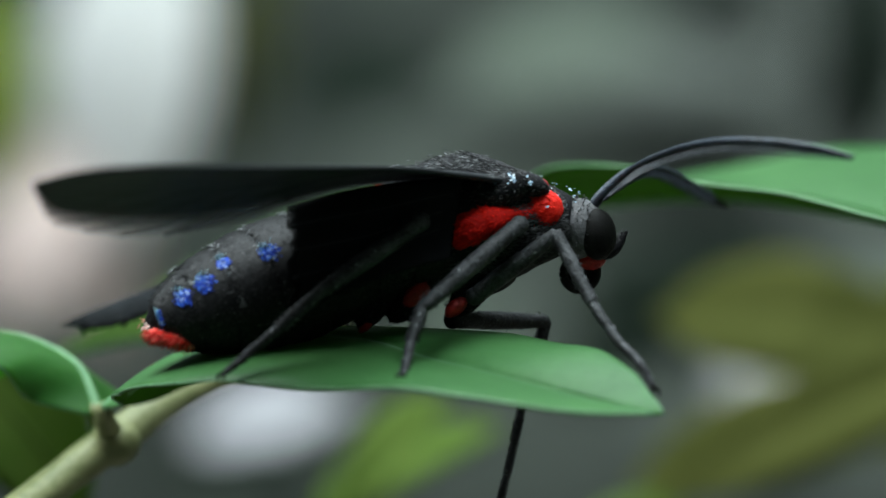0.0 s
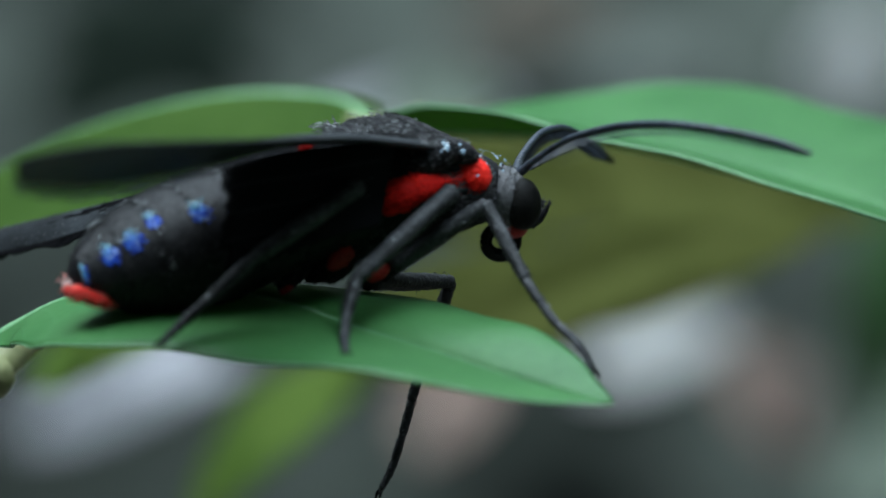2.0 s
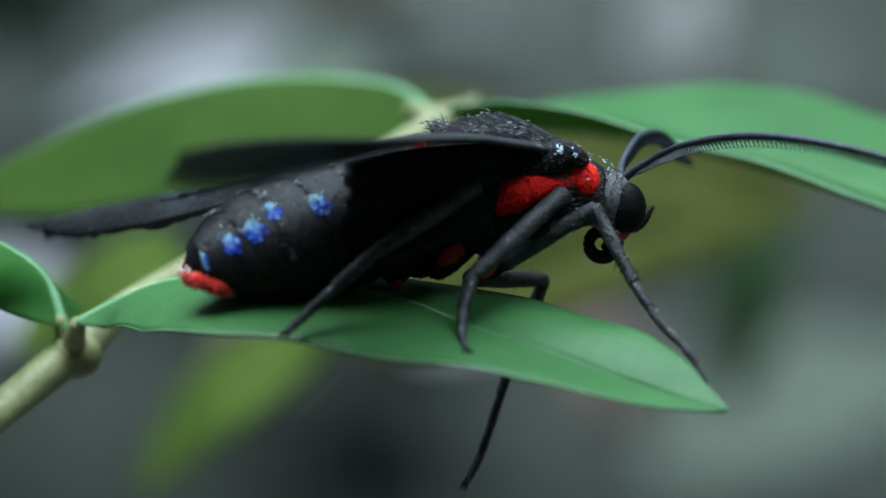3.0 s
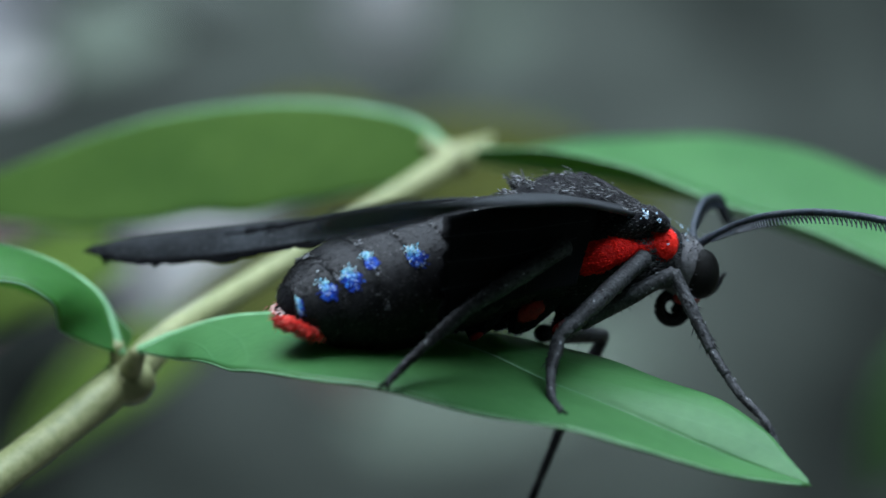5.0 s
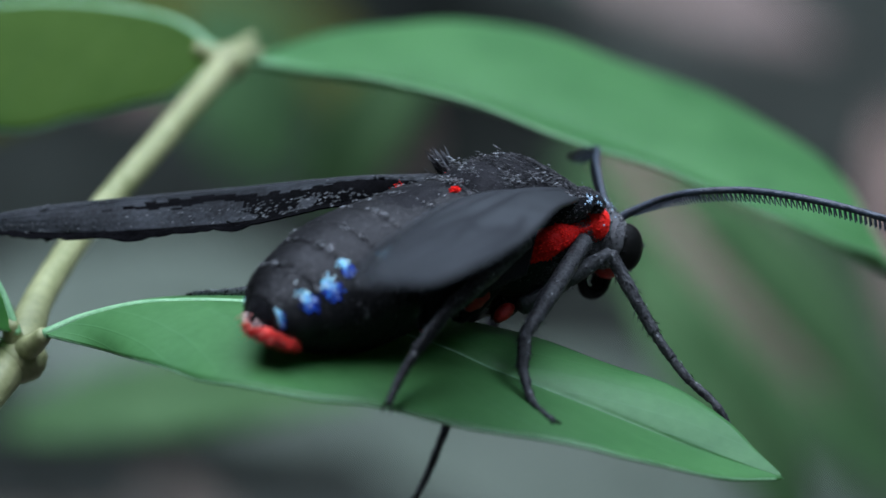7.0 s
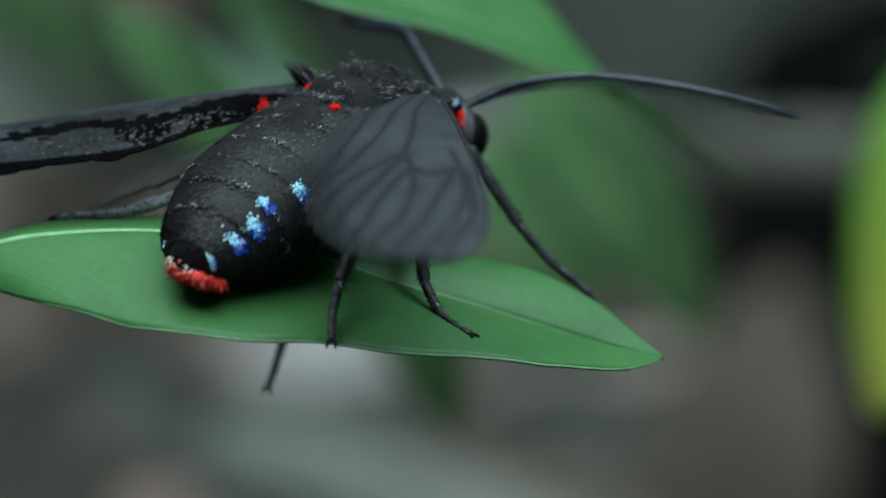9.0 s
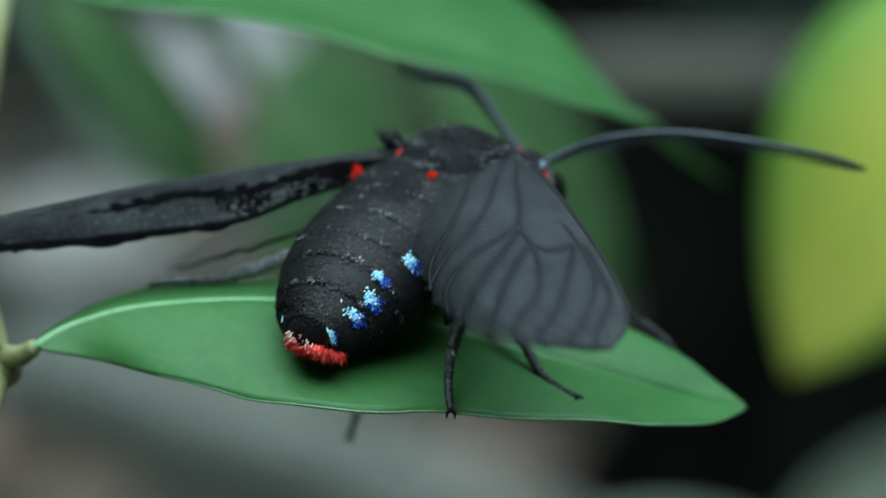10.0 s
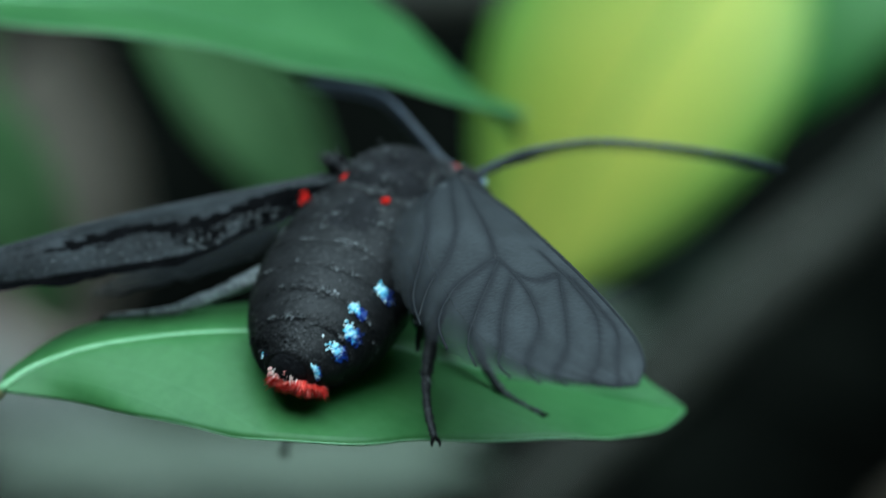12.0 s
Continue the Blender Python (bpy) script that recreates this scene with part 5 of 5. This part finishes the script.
    facing_leaf((4.1, 73.1, 0.6), (5.8, 73.0, 8.3), (-0.05, -0.59, 0.81), 1.75, BRIGHT_PATCH, "added near-white leaf painted as a bright patch", 98)
    facing_leaf((8.1, 77.9, 3.2), (12.2, 77.3, 3.6), (-0.10, -0.75, 0.66), 1.35, GAP_LEAF, "added near-black leaf painted as a dark gap", 99)
    facing_leaf((20.6, 75.6, 0.8), (21.2, 75.5, 6.1), (-0.18, -0.73, 0.66), 0.92, GAP_LEAF, "added near-black leaf painted as a dark gap", 100)
    facing_leaf((1.8, 38.2, -2.5), (4.1, 37.9, -2.7), (-0.07, -0.72, 0.69), 0.41, GAP_LEAF, "added near-black leaf painted as a low dark gap", 101)
    facing_leaf((10.3, 36.9, -1.4), (12.0, 36.6, -0.9), (-0.17, -0.71, 0.68), 0.59, GREY_LEAF, "grey-green leaf in the undergrowth", 102)
    facing_leaf((9.1, 37.2, -1.9), (10.5, 36.9, -1.6), (-0.16, -0.71, 0.69), 0.37, GREY_DRY, "grey dry leaf in the undergrowth", 103)
    facing_leaf((12.8, 82.2, 3.6), (17.8, 81.4, 4.1), (-0.13, -0.74, 0.65), 1.16, GREY_LEAF, "grey-green leaf in the undergrowth", 104)
    facing_leaf((22.2, 75.2, 0.4), (24.1, 74.8, 1.8), (-0.20, -0.72, 0.67), 1.11, BROWN, "dull brown leaf hanging in the undergrowth", 105)
    facing_leaf((16.6, 87.0, -2.1), (21.8, 85.7, -1.4), (-0.16, -0.71, 0.68), 1.22, GAP_LEAF, "added near-black leaf painted as a dark gap", 106)
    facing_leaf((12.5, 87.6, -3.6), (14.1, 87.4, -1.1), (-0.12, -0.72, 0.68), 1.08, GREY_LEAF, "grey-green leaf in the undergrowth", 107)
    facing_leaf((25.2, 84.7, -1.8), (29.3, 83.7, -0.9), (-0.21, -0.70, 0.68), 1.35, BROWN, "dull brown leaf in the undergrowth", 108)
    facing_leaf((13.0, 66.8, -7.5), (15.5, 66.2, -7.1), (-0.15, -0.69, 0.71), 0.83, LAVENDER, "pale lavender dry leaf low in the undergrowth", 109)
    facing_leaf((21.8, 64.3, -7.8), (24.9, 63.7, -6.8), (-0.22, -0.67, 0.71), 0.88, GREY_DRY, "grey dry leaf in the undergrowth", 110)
    facing_leaf((15.4, 87.5, -3.7), (21.0, 86.0, -1.6), (-0.16, -0.71, 0.69), 1.76, GAP_LEAF, "added near-black leaf painted as a dark gap", 111)
    facing_leaf((27.8, 86.2, -3.3), (30.9, 85.2, -2.8), (-0.23, -0.69, 0.69), 0.50, GREY_DRY, "grey dry leaf in the undergrowth", 112)
    # Two pale leaves added as painted bright gaps.
    facing_leaf((20.9, 88.0, -5.4), (28.6, 85.1, -3.9), (-0.17, -0.54, 0.83), 1.17, LAVENDER, "added pale lavender leaf painted as a bright patch", 113)
    facing_leaf((28.9, 85.2, -3.7), (31.7, 84.2, -3.1), (-0.20, -0.53, 0.83), 1.10, LAVENDER, "added pale lavender leaf painted as a bright patch", 114)
    facing_leaf((34.4, 83.0, -4.1), (35.3, 82.9, -1.2), (-0.28, -0.67, 0.69), 1.00, GREY_DRY, "grey dry leaf in the undergrowth", 115)
    facing_leaf((36.4, 82.2, -4.1), (38.5, 81.4, -3.0), (-0.30, -0.66, 0.69), 0.83, GREY_LEAF, "grey-green leaf in the undergrowth", 116)
    facing_leaf((26.3, 39.7, -7.6), (28.4, 38.5, -6.0), (-0.40, -0.55, 0.73), 0.43, DRY, "dry pinkish leaf hanging in the undergrowth", 117)
    facing_leaf((52.9, 28.9, -25.8), (55.3, 29.5, -19.1), (-0.60, -0.34, 0.72), 2.05, BROWN, "broad dull brown leaf in the undergrowth", 118)
    facing_leaf((40.9, 20.4, -10.8), (43.0, 16.5, -11.1), (-0.57, -0.28, 0.77), 0.60, GAP_LEAF, "added near-black leaf painted as a dark gap", 119)
    facing_leaf((0.9, 58.4, -0.7), (2.5, 58.2, 1.8), (-0.03, -0.55, 0.84), 1.18, PINK_DRY, "dry pinkish leaf hanging in the undergrowth", 121)
    facing_leaf((36.1, 28.6, -11.3), (36.3, 25.6, -15.0), (-0.51, -0.35, 0.78), 0.47, TEAL, "long pale blue-green leaf in the undergrowth", 130)
    facing_leaf((60.4, 42.4, -22.4), (62.5, 40.1, -20.3), (-0.53, -0.34, 0.78), 1.11, LAVENDER, "pale lavender dry leaf in the undergrowth", 131)
    facing_leaf((57.1, 37.8, -22.1), (58.3, 37.0, -20.3), (-0.52, -0.33, 0.78), 0.70, DRY, "dry brown leaf in the undergrowth", 132)
    facing_leaf((57.7, 44.5, -25.7), (60.1, 40.8, -25.2), (-0.50, -0.35, 0.79), 0.98, GREY_DRY, "grey dry leaf in the undergrowth", 133)
    facing_leaf((29.0, 17.1, -15.7), (31.4, 11.1, -15.3), (-0.53, -0.23, 0.82), 0.63, GREY_LEAF, "grey-green leaf low in the undergrowth", 134)
    facing_leaf((25.8, 62.1, -10.3), (31.6, 59.8, -8.1), (-0.29, -0.63, 0.72), 1.66, GREY_LEAF, "grey-green leaf low in the undergrowth", 135)
    facing_leaf((24.7, 25.9, -5.5), (26.2, 24.1, -7.8), (-0.52, -0.57, 0.64), 0.44, TAN, "dry pinkish leaf hanging in the undergrowth", 136)
    facing_leaf((43.2, 30.2, -22.1), (47.0, 23.7, -21.8), (-0.49, -0.29, 0.82), 0.69, TAN, "dull tan dry leaf low in the undergrowth", 137)
    facing_leaf((18.4, 9.2, -9.8), (19.7, 6.4, -9.4), (-0.42, -0.17, 0.89), 0.34, GREY_LEAF, "grey-green leaf low in the undergrowth", 138)
    facing_leaf((42.5, 59.2, -8.1), (49.8, 53.4, -8.3), (-0.43, -0.54, 0.72), 0.99, GREY_LEAF, "grey-green leaf in the undergrowth", 139)
    facing_leaf((4.1, 14.7, -0.3), (6.3, 14.2, -0.7), (-0.23, -0.85, 0.47), 0.52, OLIVE, "broad olive-green leaf in the undergrowth", 140)
    facing_leaf((0.8, 11.2, -1.5), (2.2, 11.0, -0.9), (-0.10, -0.55, 0.83), 0.34, LIME, "yellow-green shrub leaf below the moth", 141)
    facing_leaf((31.5, 12.5, -14.8), (33.6, 9.7, -13.1), (-0.53, -0.22, 0.82), 0.66, GREY_LEAF, "grey-green leaf low in the undergrowth", 142)
    # Thick near-black columns added to fill the dark hollow behind.
    add_branch([(66.5, 34.3, -17.9), (63.6, 32.4, -27.0), (60.6, 30.5, -36.1)], [3.32, 3.48, 3.15], HOLLOW_DARK, "added near-black column standing in for a dark hollow", 0)
    add_branch([(69.1, 28.9, -17.3), (66.2, 27.0, -26.4), (63.2, 25.1, -35.6)], [3.32, 3.48, 3.15], HOLLOW_DARK, "added near-black column standing in for a dark hollow", 1)
    add_branch([(71.4, 23.4, -16.6), (68.5, 21.5, -25.7), (65.6, 19.7, -34.9)], [3.32, 3.48, 3.15], HOLLOW_DARK, "added near-black column standing in for a dark hollow", 2)
    add_branch([(31.6, 10.5, -15.5), (33.4, 8.4, -12.5), (35.2, 6.3, -9.8)], [0.32, 0.34, 0.29], DULL_BARK, "dull brown branch crossing the undergrowth", 1)
    add_branch([(54.0, 15.4, -25.7), (56.0, 14.1, -21.4), (58.0, 12.9, -17.6)], [3.13, 3.29, 2.82], HOLLOW_DARK, "added near-black column standing in for a dark hollow", 2)
    add_branch([(27.3, 14.6, -8.1), (28.8, 11.8, -7.7), (30.3, 9.0, -7.3)], [0.47, 0.50, 0.43], DULL_BARK, "dull brown branch crossing the undergrowth", 3)
    add_branch([(38.4, 29.8, -19.1), (40.6, 25.1, -20.1), (42.8, 20.3, -21.6)], [1.01, 1.06, 0.91], BARK, "grey branch low in the undergrowth", 4)
    add_branch([(19.7, 75.7, 6.5), (19.4, 75.8, 3.5), (19.2, 76.0, 0.0)], [0.61, 0.64, 0.55], BARK, "grey upright branch in the undergrowth", 5)
    add_branch([(14.5, 92.1, 3.2), (18.2, 91.4, 3.3), (21.9, 90.7, 2.9)], [1.06, 1.11, 0.95], BARK, "thick grey branch in the undergrowth", 6)
    add_branch([(26.8, 84.4, -3.2), (29.0, 83.7, -2.9), (31.1, 83.0, -3.0)], [0.81, 0.85, 0.73], BARK, "thick grey branch in the undergrowth", 7)


ground()
litter()
distance()
resting_leaf()
other_leaflets()
stalk()
build_moth()
surroundings()
